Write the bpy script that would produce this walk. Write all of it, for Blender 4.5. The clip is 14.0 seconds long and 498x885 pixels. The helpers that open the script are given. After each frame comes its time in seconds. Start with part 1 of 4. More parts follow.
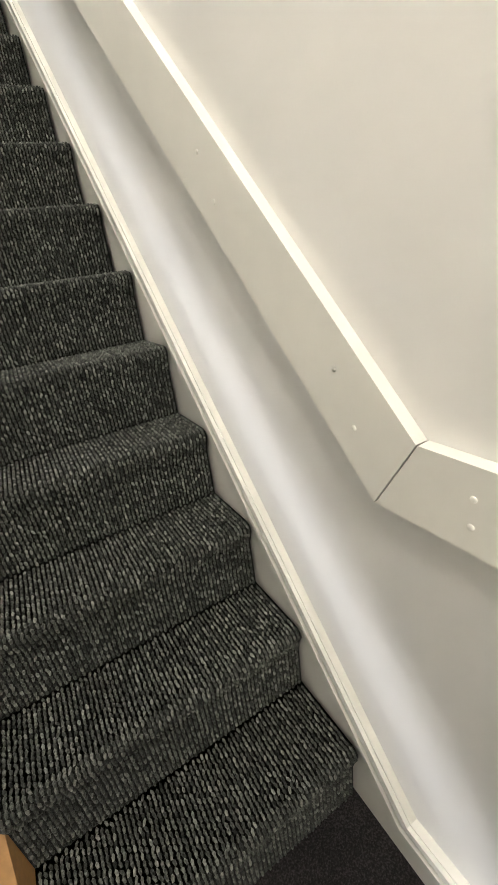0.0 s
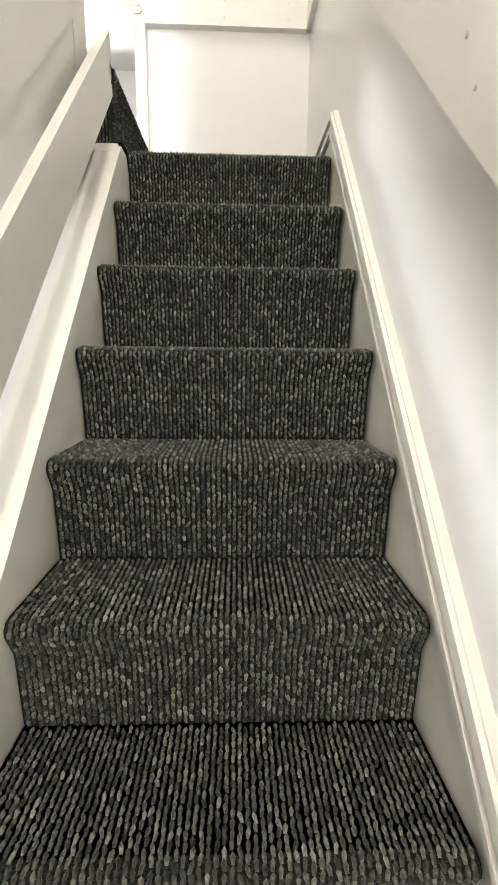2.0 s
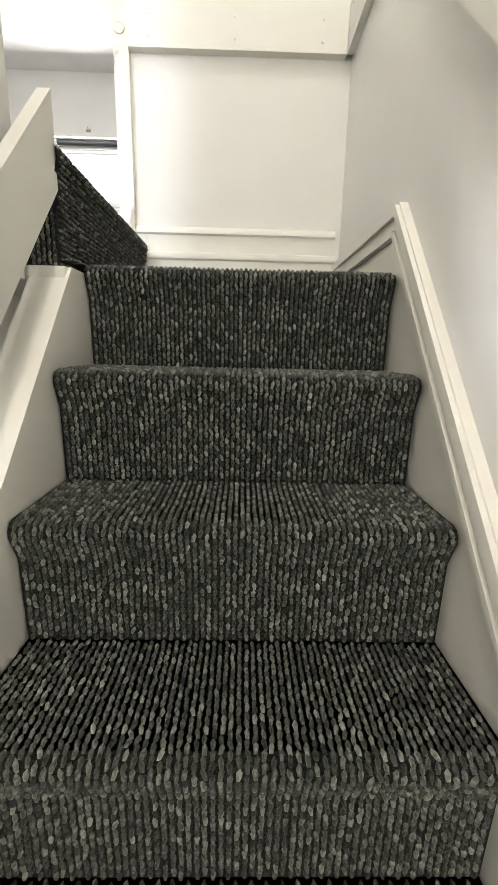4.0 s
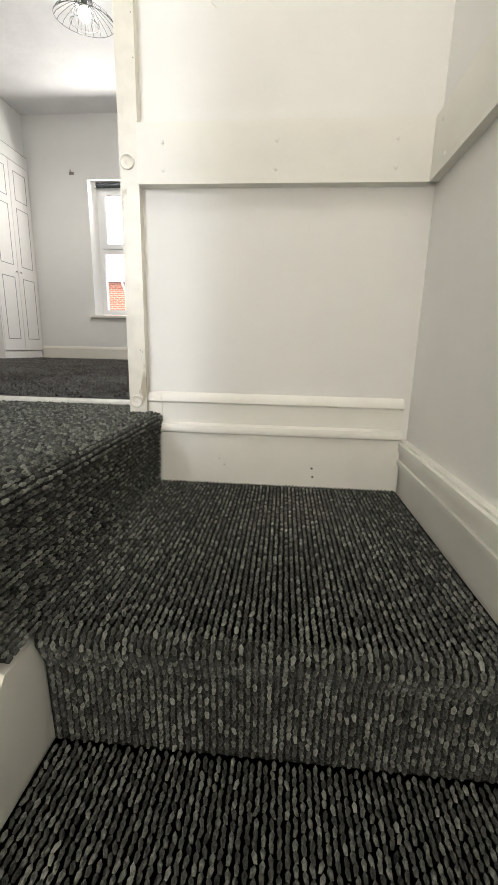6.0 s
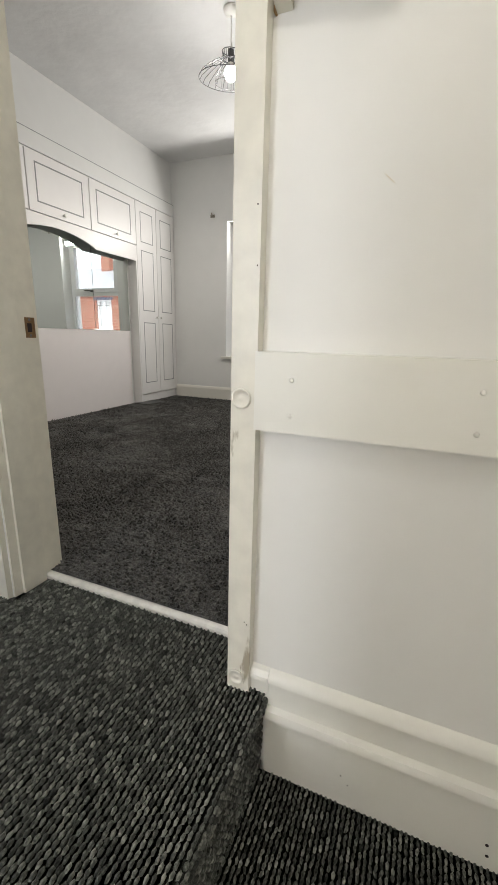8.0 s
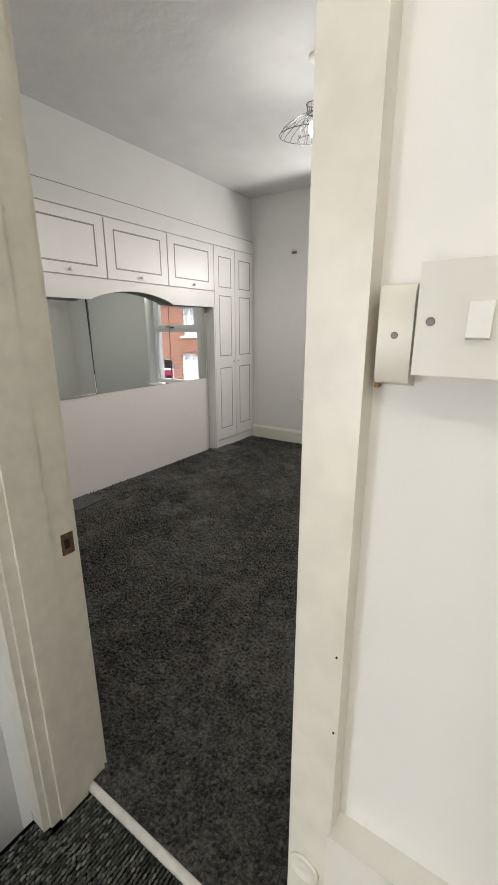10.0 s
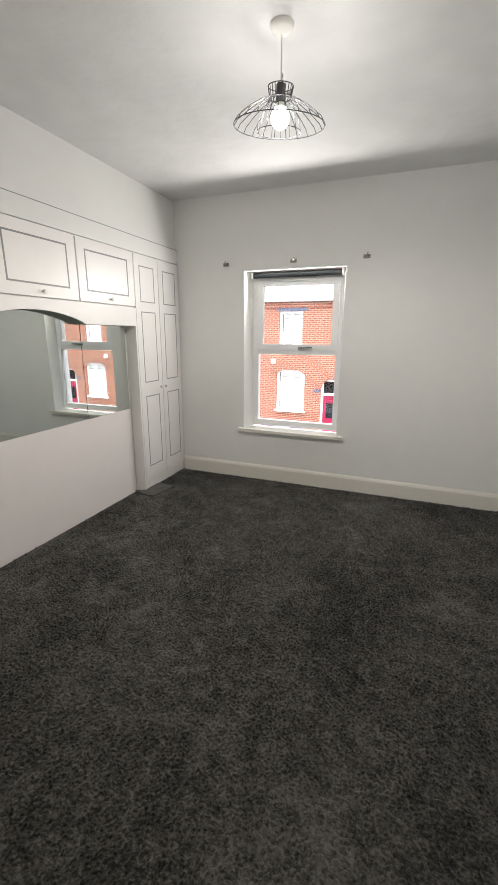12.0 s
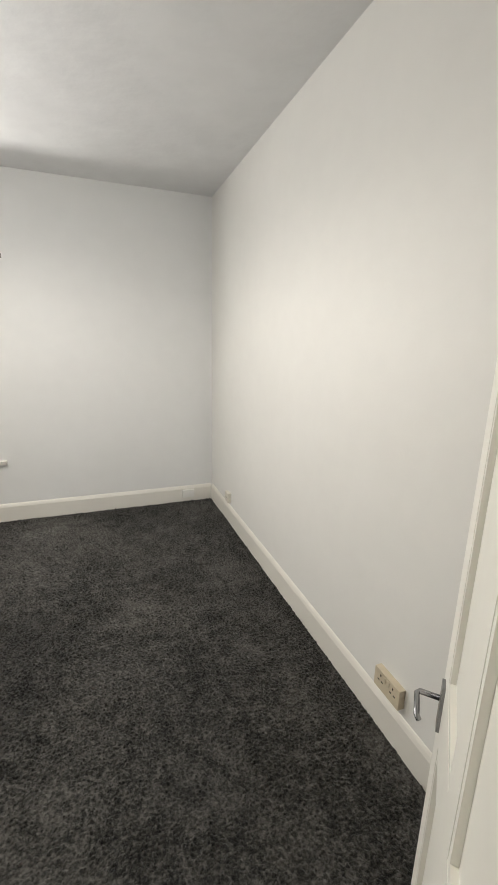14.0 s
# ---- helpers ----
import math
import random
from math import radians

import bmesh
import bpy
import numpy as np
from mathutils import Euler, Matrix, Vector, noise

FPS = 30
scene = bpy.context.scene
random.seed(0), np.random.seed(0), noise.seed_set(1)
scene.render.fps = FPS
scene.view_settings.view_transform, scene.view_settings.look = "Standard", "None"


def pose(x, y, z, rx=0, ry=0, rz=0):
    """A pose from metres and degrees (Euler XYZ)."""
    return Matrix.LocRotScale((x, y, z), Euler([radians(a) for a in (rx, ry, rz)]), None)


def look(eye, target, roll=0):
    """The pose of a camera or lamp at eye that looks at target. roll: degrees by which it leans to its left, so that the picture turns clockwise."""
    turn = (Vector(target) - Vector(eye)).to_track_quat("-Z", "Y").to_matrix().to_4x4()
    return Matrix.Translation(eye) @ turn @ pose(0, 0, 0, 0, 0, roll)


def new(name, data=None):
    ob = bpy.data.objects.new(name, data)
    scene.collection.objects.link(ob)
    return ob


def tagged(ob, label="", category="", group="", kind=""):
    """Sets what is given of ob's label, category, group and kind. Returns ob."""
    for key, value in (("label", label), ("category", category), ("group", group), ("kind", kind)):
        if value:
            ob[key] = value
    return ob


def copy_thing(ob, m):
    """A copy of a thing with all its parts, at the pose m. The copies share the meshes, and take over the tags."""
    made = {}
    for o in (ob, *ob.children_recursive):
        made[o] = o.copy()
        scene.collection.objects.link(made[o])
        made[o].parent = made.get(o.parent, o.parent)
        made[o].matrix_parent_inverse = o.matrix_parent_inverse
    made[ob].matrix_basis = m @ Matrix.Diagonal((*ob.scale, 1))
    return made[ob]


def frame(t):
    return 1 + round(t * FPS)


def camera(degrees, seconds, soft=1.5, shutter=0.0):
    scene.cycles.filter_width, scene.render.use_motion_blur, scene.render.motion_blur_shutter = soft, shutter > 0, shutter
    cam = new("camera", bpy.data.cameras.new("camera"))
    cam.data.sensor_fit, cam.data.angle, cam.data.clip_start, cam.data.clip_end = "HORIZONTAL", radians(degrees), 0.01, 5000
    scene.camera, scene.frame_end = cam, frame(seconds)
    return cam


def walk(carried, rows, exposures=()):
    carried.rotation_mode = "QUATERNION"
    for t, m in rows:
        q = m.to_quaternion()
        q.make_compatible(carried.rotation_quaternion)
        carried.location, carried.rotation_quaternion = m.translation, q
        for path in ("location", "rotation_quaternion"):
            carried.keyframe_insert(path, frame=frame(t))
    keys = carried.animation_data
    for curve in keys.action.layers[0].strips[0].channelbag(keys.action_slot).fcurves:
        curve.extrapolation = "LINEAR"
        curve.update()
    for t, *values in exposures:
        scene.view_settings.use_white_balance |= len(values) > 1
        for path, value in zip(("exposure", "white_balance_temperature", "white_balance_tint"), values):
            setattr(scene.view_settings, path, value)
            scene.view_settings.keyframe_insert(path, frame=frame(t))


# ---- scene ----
cam = camera(63.1, 14.0)
PATH = [
    (0, (0.317, -2.49, -1.17), (1.157, -0.866, -1.98), -8.4),
    (0.5, (0.338, -2.282, -1.172), (1.098, -0.552, -1.829), -1.6),
    (1, (0.375, -2.107, -1.004), (0.8, -0.23, -1.549), 0.8),
    (1.5, (0.394, -1.83, -0.904), (0.577, 0.116, -1.329), 0.9),
    (2, (0.389, -1.635, -0.704), (0.454, 0.323, -1.108), 0.6),
    (2.5, (0.416, -1.455, -0.583), (0.379, 0.507, -0.965), 0.5),
    (5, (0.346, -0.763, 0.133), (0.427, 1.18, -0.335), 1.8),
    (5.5, (0.368, -0.633, 0.274), (0.38, 1.317, -0.169), 1.8),
    (6, (0.366, -0.513, 0.454), (0.208, 1.428, 0.001), 1.3),
    (6.5, (0.336, -0.369, 0.613), (0.076, 1.563, 0.168), 0.9),
    (7, (0.325, -0.247, 0.751), (-0.082, 1.657, 0.294), 1.0),
    (7.5, (0.292, -0.116, 0.917), (-0.3, 1.731, 0.431), 1.2),
    (8, (0.227, 0.001, 1.075), (-0.512, 1.789, 0.569), 1.4),
    (8.5, (0.201, 0.103, 1.199), (-0.655, 1.841, 0.703), 1.4),
    (9, (0.192, 0.208, 1.355), (-0.79, 1.874, 0.847), 1.4),
    (11.5, (-0.387, 0.702, 1.805), (-1.488, 2.273, 1.242), -0.8),
    (12, (-0.493, 0.817, 1.788), (-1.193, 2.618, 1.272), 0.3),
    (12.5, (-0.493, 0.897, 1.819), (-0.628, 2.827, 1.312), 0.6),
    (13, (-0.373, 0.93, 1.834), (-0.037, 2.836, 1.33), 1.0),
    (13.5, (-0.264, 0.929, 1.8), (0.37, 2.765, 1.323), 1.2),
    (14, (-0.265, 0.92, 1.842), (0.415, 2.738, 1.361), 1.2),
]
walk(cam, [(t, look(eye, target, roll)) for t, eye, target, roll in PATH], exposures=[(0, 2.15), (0.5, 2.15), (1.5, 2.25), (2.5, 2.25), (5, 1.85), (6.5, 1.6), (9, 1.1), (11.5, 1.2), (12.5, 1.5), (14, 1.85)])

# ---- light ----
world = bpy.data.worlds.new("world")
scene.world = world
world.use_nodes = True
wn = world.node_tree
sky = wn.nodes.new("ShaderNodeTexSky")
sky.sky_type, sky.sun_disc = "NISHITA", False
sky.sun_elevation, sky.sun_rotation = radians(75), radians(198)
sky.air_density, sky.dust_density = 1.0, 4.0
haze = wn.nodes.new("ShaderNodeHueSaturation")
haze.inputs["Saturation"].default_value, haze.inputs["Value"].default_value = 0.22, 3.6
wn.links.new(sky.outputs[0], haze.inputs["Color"])
wn.links.new(haze.outputs[0], wn.nodes["Background"].inputs[0])
wn.nodes["Background"].inputs[1].default_value = 0.15


def lamp(name, kind, m, power, color, **more):
    data = bpy.data.lights.new(name, kind)
    data.energy, data.color = power, color
    if kind == "SUN":
        data.angle = more["angle"]
    elif kind == "AREA":
        data.shape, data.size, data.size_y = "RECTANGLE", more["size"], more["size_y"]
    else:
        if kind == "SPOT":
            data.spot_size, data.spot_blend = more["cone"], 0.45
        data.shadow_soft_size = more["radius"]
    ob = new(name, data)
    ob.matrix_world = m
    return ob


lamp("sun", "SUN", look((-1, -3, 12), (0, 0, 0)), 0.6, (1.0, 0.96, 0.9), angle=radians(20))
lamp("bedroom_bulb_light", "SPOT", pose(-1.14, 2.845, 2.70), 19, (1.0, 0.94, 0.85), radius=0.045, cone=radians(180))
lamp("bedroom_bulb_back_glow", "POINT", pose(-1.14, 2.845, 2.70), 0.9, (1.0, 0.94, 0.85), radius=0.045)
lamp("bedroom_window_daylight", "AREA", pose(-1.58, 4.796, 2.295, -84, 0, 0), 9.5, (1.0, 0.97, 0.915), size=0.84, size_y=0.05)
lamp("landing_bulb_light", "POINT", pose(0.3, -0.35, 2.74), 5.0, (1.0, 0.96, 0.87), radius=0.04)
# added lamp, unseen behind the walker, that brightens the lower flight
lamp("stair_foot_fill_light", "POINT", pose(0.1, -3.2, 0.75), 19, (1.0, 0.93, 0.85), radius=0.10)
lamp("rear_window_daylight", "AREA", pose(-0.82, -1.80, 1.45, 90, 0, 0), 6.5, (0.90, 0.93, 1.0), size=0.38, size_y=1.28)
lamp("back_room_window_daylight", "AREA", pose(-3.38, -0.35, -1.05, 0, -90, 0), 34, (0.97, 0.97, 1.0), size=1.0, size_y=0.6)


# ---- materials ----
def material(name, color, rough=0.6, metal=0.0, vary=0.06, grain=40.0, bump=0.1, bump_scale=200.0, stain=2.5, coat=0.0, dist=0.002, spec=0.5):
    """A painted or moulded surface: a base colour with broad stains, fine grain and relief."""
    mat = bpy.data.materials.new(name)
    mat.use_nodes = True
    n, l = mat.node_tree.nodes, mat.node_tree.links
    b = n["Principled BSDF"]
    b.inputs["Roughness"].default_value, b.inputs["Metallic"].default_value = rough, metal
    b.inputs["Coat Weight"].default_value = coat
    b.inputs["Specular IOR Level"].default_value = spec
    tc = n.new("ShaderNodeTexCoord")
    big, small, fine = (n.new("ShaderNodeTexNoise") for _ in range(3))
    for t, s, d in ((big, stain, 4), (small, grain, 6), (fine, bump_scale, 3)):
        t.inputs["Scale"].default_value, t.inputs["Detail"].default_value = s, d
        l.new(tc.outputs["Object"], t.inputs["Vector"])
    add = n.new("ShaderNodeMath")
    l.new(big.outputs["Fac"], add.inputs[0]), l.new(small.outputs["Fac"], add.inputs[1])
    ramp = n.new("ShaderNodeValToRGB")
    ramp.color_ramp.elements[0].position, ramp.color_ramp.elements[1].position = 0.35, 0.65
    half = n.new("ShaderNodeMath")
    half.operation, half.inputs[1].default_value = "MULTIPLY", 0.5
    l.new(add.outputs[0], half.inputs[0]), l.new(half.outputs[0], ramp.inputs[0])
    ramp.color_ramp.elements[0].color = (*(c * (1 - vary) for c in color), 1)
    ramp.color_ramp.elements[1].color = (*(min(1, c * (1 + vary)) for c in color), 1)
    l.new(ramp.outputs[0], b.inputs["Base Color"])
    rr = n.new("ShaderNodeMapRange")
    rr.inputs["To Min"].default_value, rr.inputs["To Max"].default_value = rough * 0.85, min(1, rough * 1.15)
    l.new(small.outputs["Fac"], rr.inputs[0]), l.new(rr.outputs[0], b.inputs["Roughness"])
    if bump:
        bp = n.new("ShaderNodeBump")
        bp.inputs["Strength"].default_value, bp.inputs["Distance"].default_value = bump, dist
        l.new(fine.outputs["Fac"], bp.inputs["Height"]), l.new(bp.outputs[0], b.inputs["Normal"])
    return mat


WALL = material("wall_emulsion", (0.80, 0.79, 0.755), 0.55, vary=0.015, grain=9, bump=0.12, bump_scale=90)
ROOM = material("bedroom_emulsion", (0.78, 0.78, 0.765), 0.6, vary=0.015, grain=9, bump=0.12, bump_scale=90)
CEIL = material("ceiling_emulsion", (0.76, 0.76, 0.76), 0.8, vary=0.05, grain=5, bump=0.5, bump_scale=14, stain=1.6, dist=0.006)
GLOSS = material("gloss_paint", (0.80, 0.785, 0.72), 0.42, vary=0.025, grain=12, bump=0.10, bump_scale=60)
DADO = material("silk_paint", (0.78, 0.77, 0.74), 0.30, vary=0.02, grain=8, bump=0.08, bump_scale=30, coat=0.1)
WORN = material("worn_gloss_paint", (0.77, 0.74, 0.65), 0.3, vary=0.07, grain=24, bump=0.3, bump_scale=35, stain=6)
wn_, wl_ = WORN.node_tree.nodes, WORN.node_tree.links
chip, chip_ramp, chip_mix, chip_map = (wn_.new(k) for k in ("ShaderNodeTexNoise", "ShaderNodeValToRGB", "ShaderNodeMix", "ShaderNodeMapping"))
chip_map.inputs["Scale"].default_value = (22, 22, 5)
chip.inputs["Scale"].default_value, chip.inputs["Detail"].default_value = 1.0, 7
chip_ramp.color_ramp.elements[0].position, chip_ramp.color_ramp.elements[1].position = 0.685, 0.72
chip_mix.data_type = "RGBA"
chip_mix.inputs[7].default_value = (0.42, 0.37, 0.28, 1)
wb_ = wn_["Principled BSDF"].inputs["Base Color"]
wl_.new(wn_["Texture Coordinate"].outputs["Object"], chip_map.inputs[0]), wl_.new(chip_map.outputs[0], chip.inputs["Vector"])
wl_.new(chip.outputs["Fac"], chip_ramp.inputs[0]), wl_.new(chip_ramp.outputs[0], chip_mix.inputs[0])
wl_.new(wb_.links[0].from_socket, chip_mix.inputs[6]), wl_.new(chip_mix.outputs[2], wb_)
SKIRT = material("cream_gloss_paint", (0.77, 0.745, 0.68), 0.38, vary=0.008, grain=15, bump=0.05, bump_scale=30)
CAB = material("white_foil_board", (0.80, 0.785, 0.775), 0.38, vary=0.012, grain=10, bump=0.03)
PINK = material("pinkish_white_board", (0.80, 0.755, 0.745), 0.5, vary=0.012, grain=10, bump=0.03)
GREYLINE = material("grey_inlay", (0.24, 0.245, 0.25), 0.45, vary=0.1, bump=0)
UPVC = material("white_upvc", (0.86, 0.87, 0.88), 0.25, vary=0.01, bump=0.02)
PLASTIC = material("aged_white_plastic", (0.74, 0.715, 0.62), 0.32, vary=0.03, bump=0.03)
SWITCH = material("yellowed_switch_plastic", (0.69, 0.675, 0.61), 0.32, vary=0.02, bump=0.02)
PLASTIC_W = material("white_plastic", (0.80, 0.79, 0.75), 0.3, vary=0.02, bump=0.02)
CREAM = material("cream_plastic", (0.62, 0.54, 0.40), 0.4, vary=0.05, bump=0.04)
RED = material("red_neon_lens", (0.22, 0.008, 0.012), 0.2, vary=0.1, bump=0)
REDINK = material("red_lettering", (0.45, 0.03, 0.04), 0.5, vary=0.05, bump=0)
DARK = material("dark_plastic", (0.02, 0.02, 0.022), 0.5, vary=0.2, bump=0.05)
SCREW = material("screw_steel", (0.16, 0.15, 0.14), 0.4, 0.8, vary=0.2, bump=0.1)
BRASS = material("tarnished_brass", (0.20, 0.12, 0.06), 0.45, 0.7, vary=0.4, grain=90, bump=0.2)
CHROME = material("satin_chrome", (0.32, 0.32, 0.33), 0.26, 1.0, vary=0.08, bump=0.02)
WIRE = material("brushed_steel_wire", (0.10, 0.10, 0.105), 0.45, 0.8, vary=0.1, bump=0)
STRIP = material("threshold_strip_paint", (0.74, 0.72, 0.66), 0.35, vary=0.15, grain=30, bump=0.2)
WOOD = material("varnished_pine", (0.50, 0.27, 0.10), 0.4, vary=0.2, grain=60, bump=0.2)
BLIND = material("dark_blind_fabric", (0.05, 0.055, 0.065), 0.8, vary=0.15, grain=120, bump=0.2)
RUST = material("rusty_bracket", (0.30, 0.27, 0.23), 0.6, 0.2, vary=0.4, grain=120, bump=0.3)
DIRT = material("dark_gap", (0.05, 0.045, 0.035), 0.9, vary=0.3, bump=0)
HOLE = material("plug_hole", (0.03, 0.02, 0.02), 0.9, vary=0.1, bump=0)
TAN = material("bare_timber_edge", (0.36, 0.22, 0.09), 0.7, vary=0.3, grain=120, bump=0.2)
SLATE = material("slate_roof", (0.20, 0.205, 0.22), 0.5, vary=0.2, grain=14, bump=0.4, bump_scale=30)
LINTEL = material("painted_stone", (0.10, 0.11, 0.17), 0.6, vary=0.15, bump=0.2)
STONE = material("white_painted_stone", (0.75, 0.74, 0.72), 0.6, vary=0.06, bump=0.2)
ASPHALT = material("asphalt", (0.055, 0.055, 0.058), 0.9, vary=0.3, grain=30, bump=0.4)
PAVING = material("concrete_paving", (0.26, 0.255, 0.245), 0.85, vary=0.15, grain=20, bump=0.3)
DOORPAINT = material("crimson_door_paint", (0.30, 0.02, 0.06), 0.3, vary=0.08, bump=0.05)
CARPAINT = material("blue_car_paint", (0.03, 0.05, 0.12), 0.2, 0.3, vary=0.05, bump=0, coat=0.8)
CARGLASS = material("dark_car_glass", (0.01, 0.012, 0.015), 0.08, vary=0.1, bump=0)
RUBBER = material("tyre_rubber", (0.02, 0.02, 0.02), 0.8, vary=0.2, bump=0.2)
CURTAIN = material("white_net_curtain", (0.82, 0.82, 0.82), 0.9, vary=0.04, grain=60, bump=0.2)


def carpet_material(name, lo, mid, hi, scale, streak, relief=0.002):
    """Woven wool: single loops take their own tone, with broad worn patches."""
    mat = bpy.data.materials.new(name)
    mat.use_nodes = True
    n, l = mat.node_tree.nodes, mat.node_tree.links
    b = n["Principled BSDF"]
    b.inputs["Roughness"].default_value = 0.95
    b.inputs["Specular IOR Level"].default_value = 0.15
    b.inputs["Sheen Weight"].default_value, b.inputs["Sheen Roughness"].default_value = 0.12, 0.5
    tc = n.new("ShaderNodeTexCoord")
    a, c, d = (n.new("ShaderNodeTexNoise") for _ in range(3))
    for t, s, de in ((a, scale, 5), (c, streak, 4), (d, scale * 5, 3)):
        t.inputs["Scale"].default_value, t.inputs["Detail"].default_value = s, de
        l.new(tc.outputs["Object"], t.inputs["Vector"])
    ramp = n.new("ShaderNodeValToRGB")
    e = ramp.color_ramp.elements
    e[0].position, e[0].color = 0.36, (*lo, 1)
    e[1].position, e[1].color = 0.66, (*hi, 1)
    m = e.new(0.52)
    m.color = (*mid, 1)
    mix = n.new("ShaderNodeMath")
    mix.operation = "MULTIPLY_ADD"
    mix.inputs[1].default_value = 0.22
    l.new(c.outputs["Fac"], mix.inputs[0])
    off = n.new("ShaderNodeMath")
    off.operation, off.inputs[1].default_value = "SUBTRACT", 0.11
    l.new(a.outputs["Fac"], off.inputs[0]), l.new(off.outputs[0], mix.inputs[2])
    l.new(mix.outputs[0], ramp.inputs[0]), l.new(ramp.outputs[0], b.inputs["Base Color"])
    bp = n.new("ShaderNodeBump")
    bp.inputs["Strength"].default_value, bp.inputs["Distance"].default_value = 0.8, relief
    l.new(d.outputs["Fac"], bp.inputs["Height"]), l.new(bp.outputs[0], b.inputs["Normal"])
    return mat


LOOP = carpet_material("grey_wool_loop", (0.020, 0.022, 0.019), (0.094, 0.100, 0.086), (0.33, 0.34, 0.295), 170, 2, 0.004)
# two yarns, one pale and one dark, loop by loop
ln_, ll_ = LOOP.node_tree.nodes, LOOP.node_tree.links
yarn_at, yarn_mix = ln_.new("ShaderNodeAttribute"), ln_.new("ShaderNodeMix")
yarn_at.attribute_name = "yarn"
yarn_mix.inputs[0].default_value = 0.66
yarn_ramp = next(k for k in ln_ if k.bl_idname == "ShaderNodeValToRGB")
ll_.new(yarn_ramp.inputs[0].links[0].from_socket, yarn_mix.inputs[2]), ll_.new(yarn_at.outputs["Fac"], yarn_mix.inputs[3])
ll_.new(yarn_mix.outputs[0], yarn_ramp.inputs[0])
BACKING = carpet_material("dark_carpet_backing", (0.014, 0.015, 0.013), (0.030, 0.032, 0.027), (0.06, 0.063, 0.055), 260, 5)
DOORMAT = carpet_material("charcoal_matting", (0.010, 0.009, 0.009), (0.022, 0.019, 0.019), (0.05, 0.044, 0.044), 240, 5)


def pile_material():
    """Cut pile: tufts lean in brushed patches, some lighter, some darker."""
    mat = bpy.data.materials.new("charcoal_cut_pile")
    mat.use_nodes = True
    n, l = mat.node_tree.nodes, mat.node_tree.links
    b = n["Principled BSDF"]
    b.inputs["Roughness"].default_value = 1.0
    b.inputs["Specular IOR Level"].default_value = 0.1
    b.inputs["Sheen Weight"].default_value, b.inputs["Sheen Roughness"].default_value = 0.25, 0.45
    tc = n.new("ShaderNodeTexCoord")
    sizes = ((1.6, 3), (16, 6), (85, 5))
    noises = []
    for s, de in sizes:
        t = n.new("ShaderNodeTexNoise")
        t.inputs["Scale"].default_value, t.inputs["Detail"].default_value = s, de
        t.inputs["Roughness"].default_value = 0.72
        l.new(tc.outputs["Object"], t.inputs["Vector"])
        noises.append(t)
    s1, s2 = n.new("ShaderNodeMath"), n.new("ShaderNodeMath")
    s1.operation = s2.operation = "MULTIPLY_ADD"
    s1.inputs[1].default_value, s2.inputs[1].default_value = 0.75, 1.8
    l.new(noises[0].outputs["Fac"], s1.inputs[0]), l.new(noises[1].outputs["Fac"], s1.inputs[2])
    l.new(noises[2].outputs["Fac"], s2.inputs[0]), l.new(s1.outputs[0], s2.inputs[2])
    ramp = n.new("ShaderNodeValToRGB")
    div = n.new("ShaderNodeMath")
    div.operation, div.inputs[1].default_value = "MULTIPLY", 0.282
    l.new(s2.outputs[0], div.inputs[0]), l.new(div.outputs[0], ramp.inputs[0])
    e = ramp.color_ramp.elements
    e[0].position, e[0].color = 0.435, (0.009, 0.0088, 0.008, 1)
    e[1].position, e[1].color = 0.565, (0.115, 0.108, 0.098, 1)
    m = e.new(0.50)
    m.color = (0.046, 0.044, 0.039, 1)
    l.new(ramp.outputs[0], b.inputs["Base Color"])
    bp = n.new("ShaderNodeBump")
    bp.inputs["Strength"].default_value, bp.inputs["Distance"].default_value = 1.0, 0.010
    l.new(noises[2].outputs["Fac"], bp.inputs["Height"]), l.new(bp.outputs[0], b.inputs["Normal"])
    return mat


PILE = pile_material()


def brick_material():
    mat = bpy.data.materials.new("red_brick")
    mat.use_nodes = True
    n, l = mat.node_tree.nodes, mat.node_tree.links
    b = n["Principled BSDF"]
    b.inputs["Roughness"].default_value = 0.85
    tc, mp, br = n.new("ShaderNodeTexCoord"), n.new("ShaderNodeMapping"), n.new("ShaderNodeTexBrick")
    mp.inputs["Rotation"].default_value = (radians(90), 0, 0)
    l.new(tc.outputs["Object"], mp.inputs[0]), l.new(mp.outputs[0], br.inputs[0])
    br.inputs["Scale"].default_value = 1.0
    br.inputs["Brick Width"].default_value, br.inputs["Row Height"].default_value = 0.225, 0.075
    br.inputs["Mortar Size"].default_value = 0.011
    br.inputs["Color1"].default_value, br.inputs["Color2"].default_value = (0.30, 0.068, 0.040, 1), (0.22, 0.075, 0.045, 1)
    br.inputs["Mortar"].default_value = (0.46, 0.31, 0.23, 1)
    ns = n.new("ShaderNodeTexNoise")
    ns.inputs["Scale"].default_value = 0.7
    l.new(tc.outputs["Object"], ns.inputs[0])
    mx = n.new("ShaderNodeMix")
    mx.data_type, mx.blend_type = "RGBA", "MULTIPLY"
    mx.inputs[0].default_value = 0.5
    l.new(br.outputs["Color"], mx.inputs[6]), l.new(ns.outputs["Color"], mx.inputs[7])
    l.new(br.outputs["Color"], b.inputs["Base Color"])
    bp = n.new("ShaderNodeBump")
    bp.inputs["Strength"].default_value, bp.inputs["Distance"].default_value = 0.5, 0.01
    l.new(br.outputs["Fac"], bp.inputs["Height"]), l.new(bp.outputs[0], b.inputs["Normal"])
    bp.invert = True
    return mat


BRICK = brick_material()


